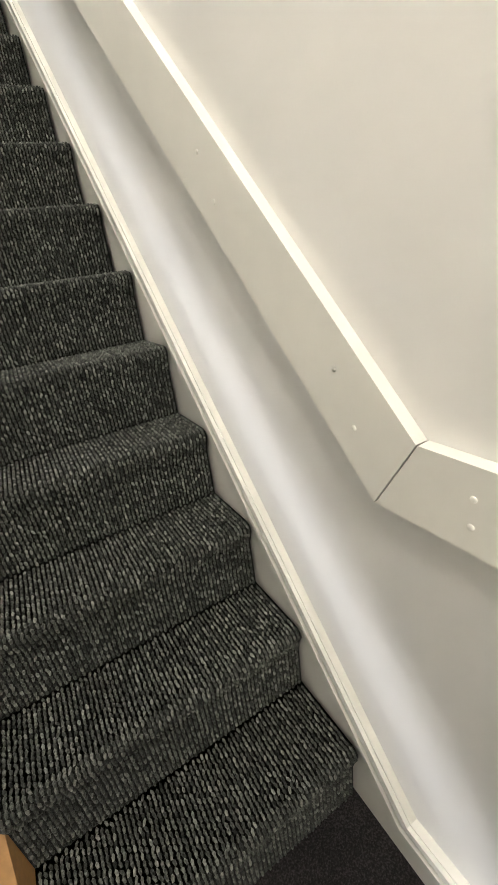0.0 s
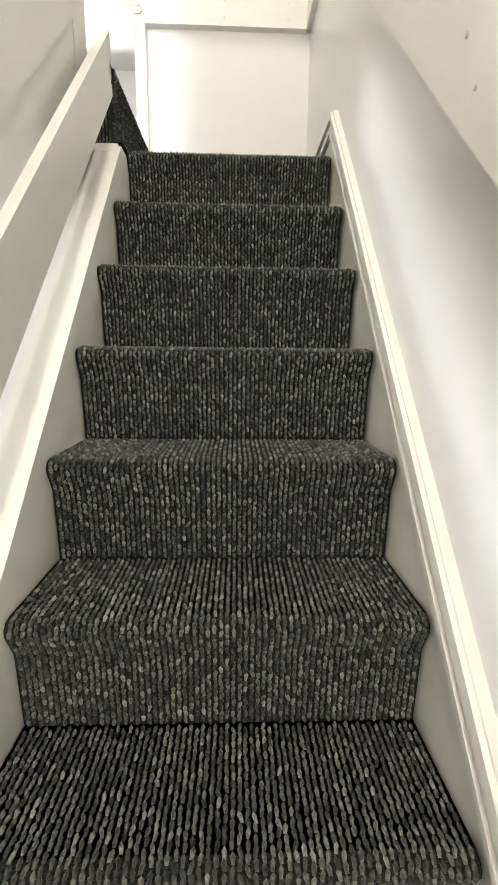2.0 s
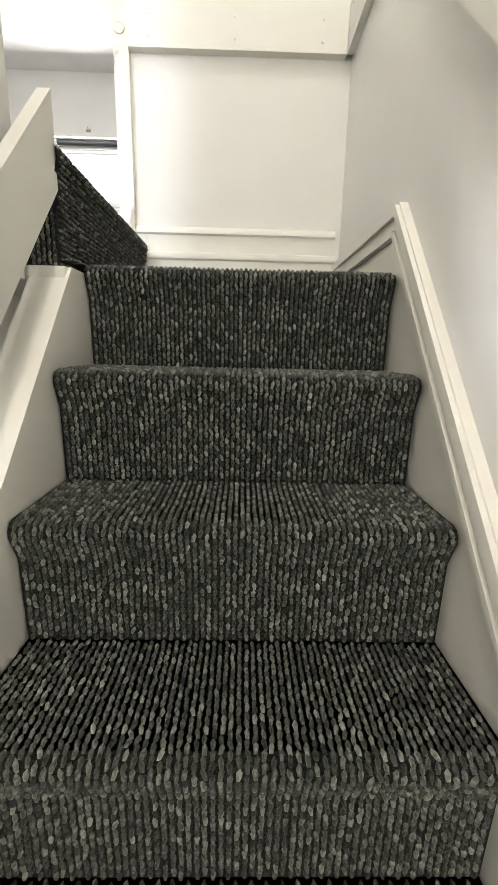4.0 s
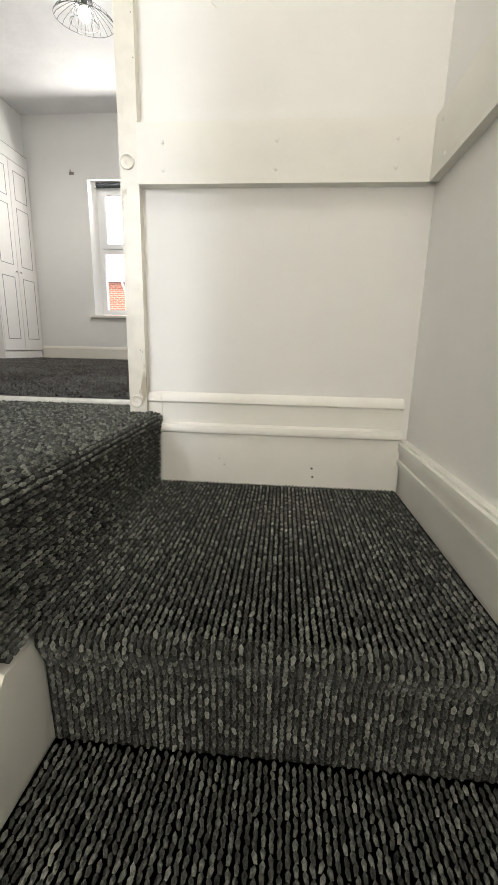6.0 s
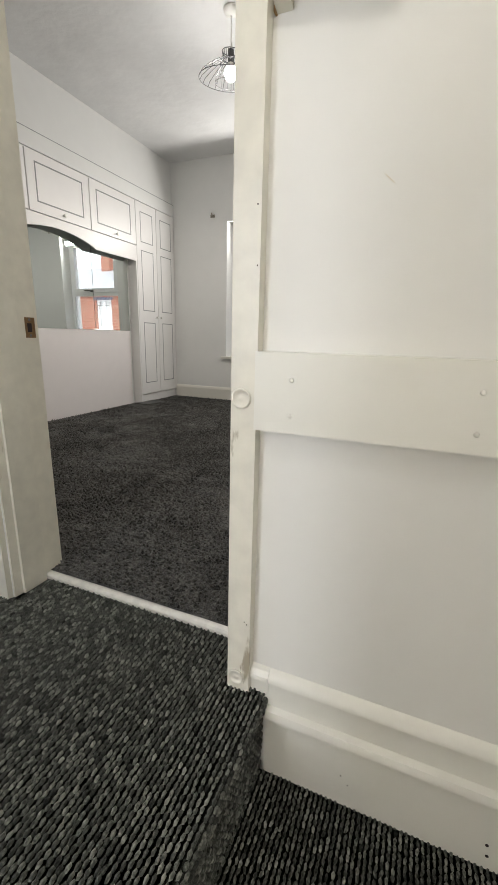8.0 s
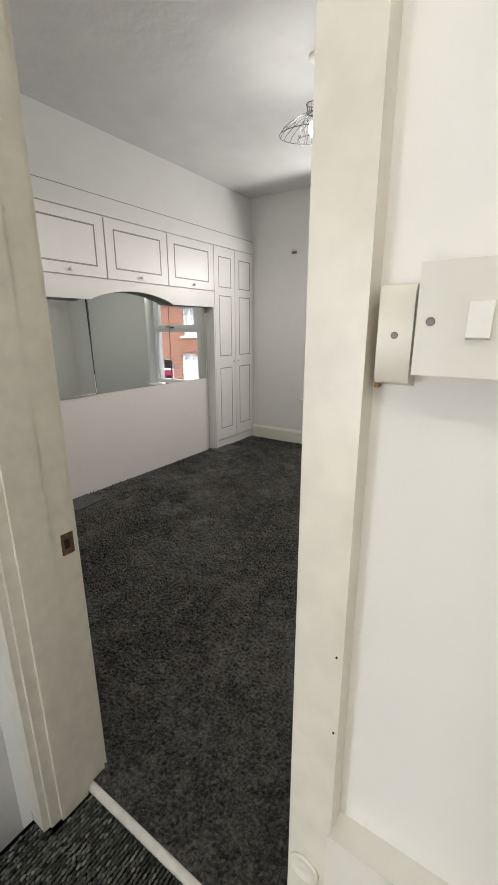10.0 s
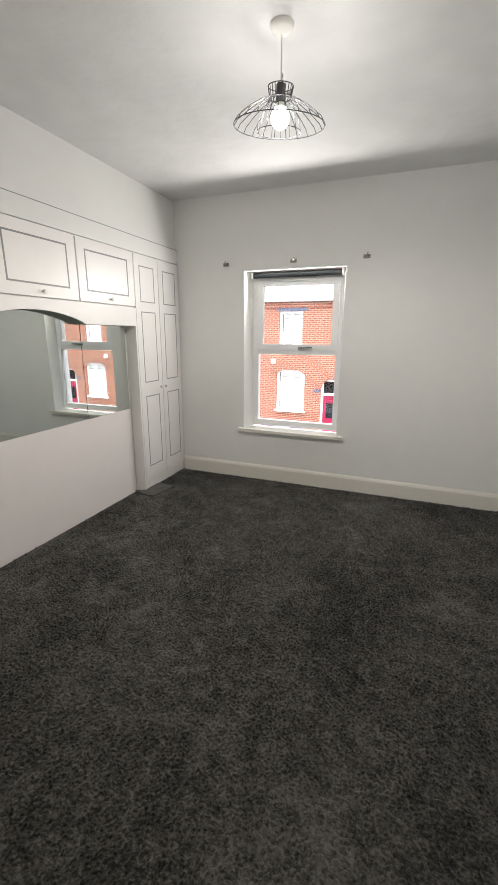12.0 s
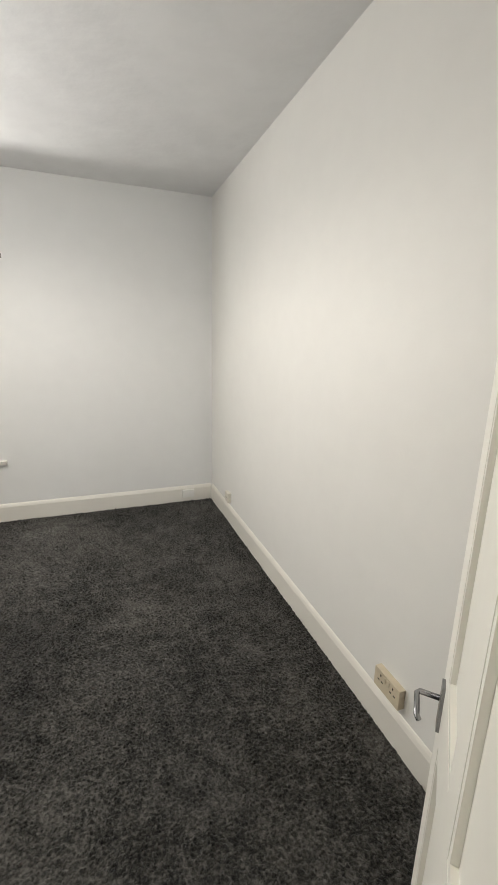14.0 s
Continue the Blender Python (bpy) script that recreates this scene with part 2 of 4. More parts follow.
def clear_glass(name, rough=0.0):
    mat = bpy.data.materials.new(name)
    mat.use_nodes = True
    b = mat.node_tree.nodes["Principled BSDF"]
    b.inputs["Transmission Weight"].default_value, b.inputs["Roughness"].default_value = 1.0, rough
    b.inputs["IOR"].default_value = 1.45
    return mat


GLASS = clear_glass("window_glass")
MIRROR = bpy.data.materials.new("mirror_silver")
MIRROR.use_nodes = True
mb = MIRROR.node_tree.nodes["Principled BSDF"]
mb.inputs["Base Color"].default_value = (0.66, 0.70, 0.68, 1)
mb.inputs["Metallic"].default_value, mb.inputs["Roughness"].default_value = 1.0, 0.015
BULB = bpy.data.materials.new("lit_bulb")
BULB.use_nodes = True
bb = BULB.node_tree.nodes["Principled BSDF"]
bb.inputs["Emission Color"].default_value, bb.inputs["Emission Strength"].default_value = (1, 0.98, 0.94, 1), 30


# ---- mesh helpers ----
def box(bm, x0, x1, y0, y1, z0, z1, m=None):
    vs = [bm.verts.new(Vector((x, y, z)) if m is None else m @ Vector((x, y, z))) for x in (x0, x1) for y in (y0, y1) for z in (z0, z1)]
    for f in ((0, 1, 3, 2), (4, 6, 7, 5), (0, 4, 5, 1), (2, 3, 7, 6), (0, 2, 6, 4), (1, 5, 7, 3)):
        bm.faces.new([vs[i] for i in f])
    return vs


def prism(bm, pts, axis, a, b):
    """A flat outline pushed through from a to b along an axis: x takes (y, z), y takes (x, z), z takes (x, y)."""
    def at(p, v):
        return {"x": (v, p[0], p[1]), "y": (p[0], v, p[1]), "z": (p[0], p[1], v)}[axis]
    lo = [bm.verts.new(at(p, a)) for p in pts]
    hi = [bm.verts.new(at(p, b)) for p in pts]
    bm.faces.new(lo[::-1]), bm.faces.new(hi)
    for i in range(len(pts)):
        j = (i + 1) % len(pts)
        bm.faces.new((lo[i], lo[j], hi[j], hi[i]))


def ring(bm, c, r, n, axis="z", z=0.0):
    out = []
    for i in range(n):
        t = 2 * math.pi * i / n
        a, b = r * math.cos(t), r * math.sin(t)
        out.append(bm.verts.new({"z": (c[0] + a, c[1] + b, c[2] + z), "y": (c[0] + a, c[1] + z, c[2] + b), "x": (c[0] + z, c[1] + a, c[2] + b)}[axis]))
    return out


def lathe(bm, c, profile, n=20, axis="z"):
    """Turned shape: (radius, height) pairs along the axis."""
    rings = [ring(bm, c, max(r, 1e-4), n, axis, h) for r, h in profile]
    for p, q in zip(rings, rings[1:]):
        for i in range(n):
            j = (i + 1) % n
            bm.faces.new((p[i], p[j], q[j], q[i]))
    bm.faces.new(rings[0][::-1]), bm.faces.new(rings[-1])


def tube(bm, pts, r, n=6, closed=False):
    """A round wire along points."""
    pts = [Vector(p) for p in pts]
    rings = []
    for i, p in enumerate(pts):
        a = pts[i - 1] if (i or closed) else p
        b = pts[(i + 1) % len(pts)] if (closed or i + 1 < len(pts)) else p
        d = (b - a).normalized()
        u = d.orthogonal().normalized() if abs(d.z) > 0.9 else Vector((0, 0, 1)).cross(d).normalized()
        v = d.cross(u)
        rings.append([bm.verts.new(p + r * (math.cos(t) * u + math.sin(t) * v)) for t in (2 * math.pi * k / n for k in range(n))])
    last = len(rings) if closed else len(rings) - 1
    for i in range(last):
        p, q = rings[i], rings[(i + 1) % len(rings)]
        for k in range(n):
            bm.faces.new((p[k], p[(k + 1) % n], q[(k + 1) % n], q[k]))
    if not closed:
        bm.faces.new(rings[0][::-1]), bm.faces.new(rings[-1])


def hollow(bm, axis, a, b, outer, inner):
    """A closed frame round a rectangular hole, from a to b along the axis. outer, inner: low and high of the two other axes."""
    def at(u, v, w):
        return {"x": (w, u, v), "y": (u, w, v), "z": (u, v, w)}[axis]
    loops_ = []
    for (u0, u1, v0, v1), w in ((outer, a), (inner, a), (inner, b), (outer, b)):
        loops_.append([bm.verts.new(at(u, v, w)) for u, v in ((u0, v0), (u1, v0), (u1, v1), (u0, v1))])
    for k in range(4):
        p, q = loops_[k], loops_[(k + 1) % 4]
        for i in range(4):
            j = (i + 1) % 4
            bm.faces.new((p[i], p[j], q[j], q[i]))


def done(name, bm, mat, parent=None, bevel=0.0, smooth=False, seg=2):
    """Turns a bmesh into an object."""
    if bevel:
        bmesh.ops.bevel(bm, geom=[e for e in bm.edges if e.is_manifold and e.calc_face_angle(0) > 0.5], offset=bevel, segments=seg, affect="EDGES", profile=0.5, clamp_overlap=True)
    bmesh.ops.recalc_face_normals(bm, faces=bm.faces)
    me = bpy.data.meshes.new(name)
    bm.to_mesh(me)
    bm.free()
    me.materials.append(mat)
    if smooth or bevel:
        me.polygons.foreach_set("use_smooth", [True] * len(me.polygons))
        if not smooth:
            me.set_sharp_from_angle(angle=radians(40))
    ob = new(name, me)
    if parent is not None:
        ob.parent = parent
    return ob


def block(name, mat, *dims, parent=None, bevel=0.0):
    bm = bmesh.new()
    box(bm, *dims)
    return done(name, bm, mat, parent, bevel)


def blocks(name, mat, dims, parent=None, bevel=0.0):
    if parent is not None:
        return [block(name, mat, *d, parent=parent, bevel=bevel) for d in dims]
    bm = bmesh.new()
    for d in dims:
        box(bm, *d)
    return done(name, bm, mat, parent, bevel)


def thing(name, label, category, group="", at=(0, 0, 0)):
    e = new(name)
    e.location = at
    return tagged(e, label, category, group)


def structure(ob, label="", category=""):
    return tagged(ob, label, category, kind="structure")


# ---- plan ----
GO, RISE, N = 0.203, 0.2335, 11          # going, rise, steps up to the landing
XL, XR = 0.0, 0.728                      # carpet edges on the stair
WR, WS, WL = 0.772, 0.756, -0.092        # party wall, its stair lining, stair wall
LAND, UP, FLOOR = 0.02, 0.245, 0.265     # landing, upper landing, bedroom floor
HALL = -11 * RISE + 0.02                 # hall floor
TOP = 3.065                              # ceiling
PANEL, BACK = 0.765, 0.945               # thin wall between landing and bedroom
WIN = 4.75                               # window wall, inner face
WX0, WX1, WZ0, WZ1 = -2.082, -1.100, 0.820, 2.378
CABX = -2.82                             # wardrobe fronts


def nose(i):
    """Front of step i's nosing and the level of its tread; step 11 is the landing."""
    return -(N - i) * GO, -(N - i) * RISE + LAND


# ---- structure ----
structure(block("wall_east", WALL, WR, WR + 0.2, -4.3, WIN + 0.3, HALL - 0.3, TOP + 0.2), "white painted plaster party wall", "wall")
structure(block("wall_lining_east", DADO, WS, WR - 0.001, -4.3, PANEL - 0.001, HALL - 0.2, TOP - 0.001), "white silk-painted stair wall", "wall")
bm = bmesh.new()
SL_ = RISE / GO
prism(bm, [(-2.3, 1.08 * -2.3 + 0.30), (-0.215, 1.08 * -0.215 + 0.30), (-0.215, TOP), (-2.3, TOP)], "x", WL - 0.1, WL)
prism(bm, [(-2.3, 1.06 * -2.3 + 0.515), (-0.216, 1.06 * -0.216 + 0.515), (-0.216, TOP - 0.001), (-2.3, TOP - 0.001)], "x", WL + 0.0005, WL + 0.022)
box(bm, WL - 0.1, WL, -4.3, -2.301, HALL - 0.3, TOP)
box(bm, WL - 0.1, WL + 0.001, -0.2115, -0.10, -0.03, TOP)
structure(done("wall_stair_west", bm, WALL), "white painted stair wall, open in a slot below the rail", "wall")
bm = bmesh.new()
prism(bm, [(-2.3, HALL - 0.3), (-0.10, HALL - 0.3), (-0.10, SL_ * -0.10 + 0.05), (-2.3, SL_ * -2.3 + 0.05)], "x", WL - 0.06, WL)
structure(done("wall_stair_spandrel", bm, WALL), "white panelled spandrel below the stair string", "wall")
structure(block("wall_hall_south", WALL, -1.3, WR, -4.5, -4.3, HALL - 0.3, TOP), "plain white hall wall", "wall")
structure(block("wall_landing_west", WALL, -1.24, -1.10, -1.9, BACK, -0.2, TOP), "plain white landing wall", "wall")
structure(block("floor_landing", BACKING, -1.10, WL - 0.1, -1.9, -0.095, -0.2, UP), "dark carpet of the passage", "floor")
structure(blocks("wall_landing_south", WALL, [(-1.10, -1.02, -1.9, -1.75, UP, TOP), (-0.62, WL - 0.1, -1.9, -1.75, UP, TOP), (-1.02, -0.62, -1.9, -1.75, UP, 0.80), (-1.02, -0.62, -1.9, -1.75, 2.1, TOP)]), "plain white landing wall", "wall")
structure(block("floor_hall", DOORMAT, WL, WR, -4.3, -1.9, HALL - 0.1, HALL), "charcoal matting on the hall floor", "floor")
structure(block("ceiling_stair", CEIL, -1.2, WR, -4.4, PANEL, TOP, TOP + 0.1), "white stairwell ceiling", "ceiling")
structure(block("ceiling_bedroom", CEIL, -3.5, WR, BACK, WIN, TOP, TOP + 0.1), "white textured bedroom ceiling", "ceiling")
# back room below, seen through the slot under the rail
BRC, BRN = -0.21, 0.66                   # its ceiling and its far wall
structure(block("floor_back_room", BACKING, -3.4, WL - 0.062, -4.3, BRN, HALL - 0.1, HALL), "dark carpet of the back room", "floor")
structure(block("ceiling_back_room", CEIL, -3.4, WL - 0.062, -4.3, -0.10, BRC, BRC + 0.008), "white back room ceiling", "ceiling")
structure(block("ceiling_back_room_end", CEIL, -3.4, 0.0, -0.099, BRN, BRC - 0.05, BRC - 0.01), "white back room ceiling below the landing", "ceiling")
structure(block("wall_back_room_north", WALL, -3.4, 0.0, BRN, BRN + 0.1, HALL - 0.1, BRC), "white back room wall", "wall")
structure(block("wall_back_room_south", WALL, -3.4, WL - 0.1, -4.4, -4.301, HALL - 0.1, BRC), "white back room wall", "wall")
structure(blocks("wall_back_room_west", WALL, [(-3.5, -3.401, -4.3, -0.66, HALL - 0.1, BRC), (-3.5, -3.401, -0.04, BRN, HALL - 0.1, BRC), (-3.5, -3.401, -0.66, -0.04, HALL - 0.1, -1.56), (-3.5, -3.401, -0.66, -0.04, -0.54, BRC)]), "white back room wall around its window", "wall")
bm = bmesh.new()
prism(bm, [(BRN, -0.40), (BRN - 0.018, -0.395), (BRN - 0.030, -0.375), (BRN - 0.030, -0.360), (BRN - 0.014, -0.345), (BRN, -0.335)], "x", -3.39, -0.01)
structure(done("trim_picture_rail", bm, GLOSS), "white gloss picture rail", "picture rail")
bm = bmesh.new()
hollow(bm, "y", BRN - 0.016, BRN - 0.001, (-1.62, -0.70, HALL - 0.1, -0.62), (-1.55, -0.77, HALL - 0.05, -0.69))
structure(done("trim_back_room_door", bm, GLOSS, bevel=0.003), "white gloss architrave", "door frame")
back_door = structure(thing("door_2", "closed white panelled door of the back room", "door"))
block("leaf", GLOSS, -1.545, -0.776, BRN - 0.012, BRN - 0.002, HALL + 0.005, -0.698, parent=back_door, bevel=0.002)
# wall between stair and bedroom, with the doorway through it
JL, JR = -0.893, -0.119
structure(blocks("wall_panel", WALL, [(JR + 0.006, WR, PANEL, BACK, -0.3, TOP)]), "white hardboard partition wall above the landing", "wall")
structure(blocks("wall_doorway", WALL, [(-3.5, JL, PANEL, BACK, -0.2, TOP), (JL, JR + 0.006, PANEL, BACK, 2.36, TOP)]), "white wall beside the bedroom doorway", "wall")
# bedroom shell
structure(block("wall_west", ROOM, -3.5, -3.35, BACK, WIN + 0.3, FLOOR - 0.3, TOP), "plain white alcove wall", "wall")
structure(blocks("wall_window", ROOM, [(-3.35, WX0, WIN, WIN + 0.3, -0.3, TOP), (WX1, WR, WIN, WIN + 0.3, -0.3, TOP), (WX0, WX1, WIN, WIN + 0.3, -0.3, WZ0 - 0.03), (WX0, WX1, WIN, WIN + 0.3, WZ1, TOP)]), "white bedroom wall around the sash-style window", "wall")
structure(block("wall_above_wardrobe", ROOM, -3.35, CABX - 0.03, BACK, WIN, 2.585, TOP), "white wall above the fitted wardrobes", "wall")
structure(block("wall_alcove", ROOM, -3.35, CABX, BACK, 1.964, FLOOR - 0.02, 2.585), "plain white wall beside the fitted wardrobes", "wall")

# bedroom carpet: a slightly uneven sheet
bm = bmesh.new()
bmesh.ops.create_grid(bm, x_segments=90, y_segments=90, size=0.5)
for v in bm.verts:
    x, y = -3.35 + (v.co.x + 0.5) * (WR + 3.35), 0.905 + (v.co.y + 0.5) * (WIN - 0.905)
    v.co = (x, y, FLOOR + 0.004 * noise.noise((x * 2.3, y * 2.3, 1)) + 0.002 * noise.noise((x * 9, y * 9, 4)))
structure(done("floor_bedroom", bm, PILE, smooth=True), "dark charcoal cut-pile carpet with brushed patches", "carpet")


def tufts(parent, x0, x1, y0, y1, gap=0.0150):
    """Cut-pile tufts: small leaning cones, brushed one way here and another there."""
    rng = np.random.default_rng(7)
    nx, ny = int((x1 - x0) / gap), int((y1 - y0) / gap)
    gx, gy = np.meshgrid(np.linspace(x0, x1, nx), np.linspace(y0, y1, ny))
    x = gx.ravel() + rng.normal(0, gap * 0.33, nx * ny)
    y = gy.ravel() + rng.normal(0, gap * 0.33, nx * ny)
    x, y = np.clip(x, x0, x1), np.clip(y, y0, y1)
    patch = np.array([noise.noise((a * 2.2, b * 2.2, 3)) + 0.7 * noise.noise((a * 7, b * 7, 8)) for a, b in zip(x, y)])
    turn = 4.5 + 2.2 * patch + rng.normal(0, 0.9, len(x))
    tall = (0.0065 + 0.0035 * patch + rng.gamma(1.6, 0.0028, len(x))).clip(0.002, 0.021)
    lean = 0.007 + 0.004 * rng.random(len(x))
    wide = gap * rng.uniform(0.45, 0.78, len(x))
    base = np.array([FLOOR + 0.004 * noise.noise((a * 2.3, b * 2.3, 1)) - 0.001 for a, b in zip(x, y)])
    k = 5
    verts = np.empty((len(x), k + 1, 3))
    for i in range(k):
        t = 2 * math.pi * i / k + turn
        e = wide * rng.uniform(0.7, 1.25, len(x))
        verts[:, i] = np.stack([x + e * np.cos(t), y + e * np.sin(t), base], 1)
    verts[:, k] = np.stack([x + lean * np.cos(turn), y + lean * np.sin(turn), base + tall], 1)
    one = np.array([(i, (i + 1) % k, k) for i in range(k)])
    faces = (one[None] + (np.arange(len(x)) * (k + 1))[:, None, None]).reshape(-1, 3)
    me = bpy.data.meshes.new("carpet_tufts")
    me.from_pydata(verts.reshape(-1, 3).tolist(), [], faces.tolist())
    me.polygons.foreach_set("use_smooth", [True] * len(me.polygons))
    me.materials.append(PILE)
    ob = new("carpet_tufts", me)
    ob.parent = parent
    return tagged(ob, kind="stuff")


tufts(bpy.data.objects["floor_bedroom"], -2.90, WR - 0.018, 0.92, WIN - 0.018)
structure(block("floor_slab", DIRT, -3.35, WR, BACK, WIN, FLOOR - 0.2, FLOOR - 0.02), "floor under the carpet", "floor")


# ---- looped stair carpet ----
def loops(name, pts, a0, a1, axis, parent, pitch=0.0112, step=0.0140, seed=1, flip=False):
    """Rows of wool loops standing on a folded sheet. pts: the fold in profile; the rows lie side by side from a0 to a1."""
    rng = np.random.default_rng(seed)
    pts = np.array(pts, float)
    seg = np.linalg.norm(np.diff(pts, axis=0), axis=1)
    s = np.r_[0, np.cumsum(seg)]
    ks = int(s[-1] / step)
    na = int(round((a1 - a0) / pitch))
    base, faces = [], []
    H = 5
    ang = np.arange(H) * 2 * np.pi / H
    ring_l = np.stack([np.cos(ang), np.sin(ang)], 1)
    verts = np.empty((na * ks, 2 * H + 1, 3))
    yarn = np.empty(na * ks)
    n = 0
    for i in range(na):
        across = a0 + (i + 0.5) * (a1 - a0) / na
        for k in range(ks):
            u = (k + 0.5 + (0.5 if i % 2 and not flip else 0.0)) * step + rng.normal(0, 0.0009)
            u = min(max(u, 0.001), s[-1] - 0.001)
            j = min(int(np.searchsorted(s, u)) - 1, len(seg) - 1)
            d = (pts[j + 1] - pts[j]) / seg[j]
            p = pts[j] + d * (u - s[j])
            nrm = np.array([-d[1], d[0]]) * (-1 if flip else 1)
            w, ln = (pitch * rng.uniform(0.58, 0.68), step * rng.uniform(0.37, 0.43)) if flip else (pitch * rng.uniform(0.37, 0.43), step * rng.uniform(0.60, 0.70))
            hgt = rng.uniform(0.0040, 0.0066)
            lean = rng.normal(0, 0.16)
            c = across + rng.normal(0, 0.0006) + (0.5 * pitch if flip and k % 2 else 0.0)
            out = []
            for rr, h in ((1.0, -0.001), (0.70, 0.70 * hgt)):
                for q in ring_l * rr:
                    al, ac = q[0] * ln, q[1] * w + lean * q[0] * ln
                    f = p + d * al + nrm * h
                    out.append((c + ac, f[0], f[1]))
            f = p + nrm * hgt
            out.append((c, f[0], f[1]))
            verts[n] = out
            light = rng.random() < (0.74 if (i if flip else k) % 2 else 0.26)
            yarn[n] = np.clip((rng.normal(0.575, 0.06) if light else rng.normal(0.475, 0.07)), 0, 1)
            n += 1
    verts = verts[:n].reshape(-1, 3)
    if axis == "y":
        verts = verts[:, [1, 0, 2]]
    one = []
    for q in range(H):
        r = (q + 1) % H
        one.append((q, r, H + r)), one.append((q, H + r, H + q)), one.append((H + q, H + r, 2 * H))
    one = np.array(one)
    faces = (one[None] + (np.arange(n) * (2 * H + 1))[:, None, None]).reshape(-1, 3)
    if flip:
        faces = faces[:, ::-1]
    me = bpy.data.meshes.new(name)
    me.from_pydata(verts.tolist(), [], faces.tolist())
    me.polygons.foreach_set("use_smooth", [True] * len(me.polygons))
    tone = me.attributes.new("yarn", "FLOAT", "FACE")
    tone.data.foreach_set("value", np.repeat(yarn[:n], len(one)))
    me.materials.append(LOOP)
    ob = new(name, me)
    ob.parent = parent
    return tagged(ob, kind="stuff")


def sheet(name, pts, a0, a1, axis, parent, drop=0.03):
    """The carpet's backing: the same fold with a little thickness."""
    bm = bmesh.new()
    low = [(p[0], p[1] - drop) for p in pts]
    rows = []
    for p in pts:
        rows.append([bm.verts.new((a, p[0], p[1]) if axis == "x" else (p[0], a, p[1])) for a in (a0, a1)])
    for p, q in zip(rows, rows[1:]):
        bm.faces.new((p[0], p[1], q[1], q[0]))
    ret = bmesh.ops.solidify(bm, geom=bm.faces[:], thickness=0.006)
    return done(name, bm, BACKING, parent)


def fold(y, z, z_low):
    """Profile of one carpeted step from the foot of its riser over its rounded nosing."""
    return [(y + 0.028, z_low), (y + 0.022, z - 0.075), (y + 0.008, z - 0.042), (y + 0.001, z - 0.026), (y + 0.002, z - 0.014), (y + 0.009, z - 0.004), (y + 0.022, z)]


stair = thing("staircase", "steep straight stair with dark grey loop-pile carpet", "staircase", at=(0.36, -1.0, HALL))
stair.location = (0, 0, 0)
for i in range(1, N + 1):
    y, z = nose(i)
    pts = fold(y, z, z - RISE)
    pts.append((y + GO + 0.028, z) if i < N else (PANEL, z))
    st = sheet("step", pts, XL - 0.004, XR + 0.004, "x", stair)
    loops("carpet_loops", pts, XL, XR, "x", stair, seed=i)
# timber below the carpet
bm = bmesh.new()
out = []
for i in range(1, N + 1):
    y, z = nose(i)
    out += [(y + 0.034, z - RISE - 0.012), (y + 0.034, z - 0.012)]
out += [(PANEL, LAND - 0.012), (PANEL, -0.25), (0.2, -0.35), (-1.95, HALL - 0.02)]
prism(bm, out, "x", XL + 0.002, XR - 0.002)
done("carcass", bm, DIRT, stair)

# the step up to the left, with the upper landing
upper = thing("landing_step", "carpeted step up to the bedroom door, dark grey loop pile", "step")
pts = [(-0.036, LAND - 0.015), (-0.033, UP - 0.07), (-0.027, UP - 0.040), (-0.022, UP - 0.025), (-0.023, UP - 0.013), (-0.030, UP - 0.004), (-0.046, UP), (-0.14, UP)]
sheet("riser", pts, -0.060, PANEL - 0.026, "y", upper)
sheet("tread", [(-0.036, UP - 0.001), (-0.955, UP - 0.001)], -0.092, 0.886, "y", upper)
loops("carpet_loops", pts[:7] + [(-0.95, UP)], -0.0505, 0.7555, "y", upper, pitch=0.0145, step=0.0112, seed=40, flip=True)
loops("carpet_loops", [(-0.122, UP), (-0.88, UP)], 0.7555, 0.884, "y", upper, pitch=0.0145, step=0.0112, seed=41, flip=True)
loops("carpet_loops", [(-0.06, LAND - 0.004), (0.0, LAND), (PANEL - 0.022, LAND)], -0.034, 0.0, "x", stair, seed=42)
sheet("landing_edge", [(-0.06, LAND - 0.004), (0.0, LAND), (PANEL - 0.022, LAND)], -0.040, -0.004, "x", stair)
loops("carpet_loops", [(-0.0585, 0.0), (-0.0585, UP - 0.003)], -0.095, -0.036, "x", upper, seed=43)
block("carcass", BACKING, -0.955, -0.041, -0.058, 0.90, -0.2, UP - 0.01, parent=upper)

# ---- stair joinery ----
SL = RISE / GO


def slope_board(bm, x0, x1, lo, hi, ya, yb):
    """A board lying along the stair's slope: lo and hi are heights above the nosing line."""
    prism(bm, [(ya, SL * ya + lo), (yb, SL * yb + lo), (yb, SL * yb + hi), (ya, SL * ya + hi)], "x", x0, x1)


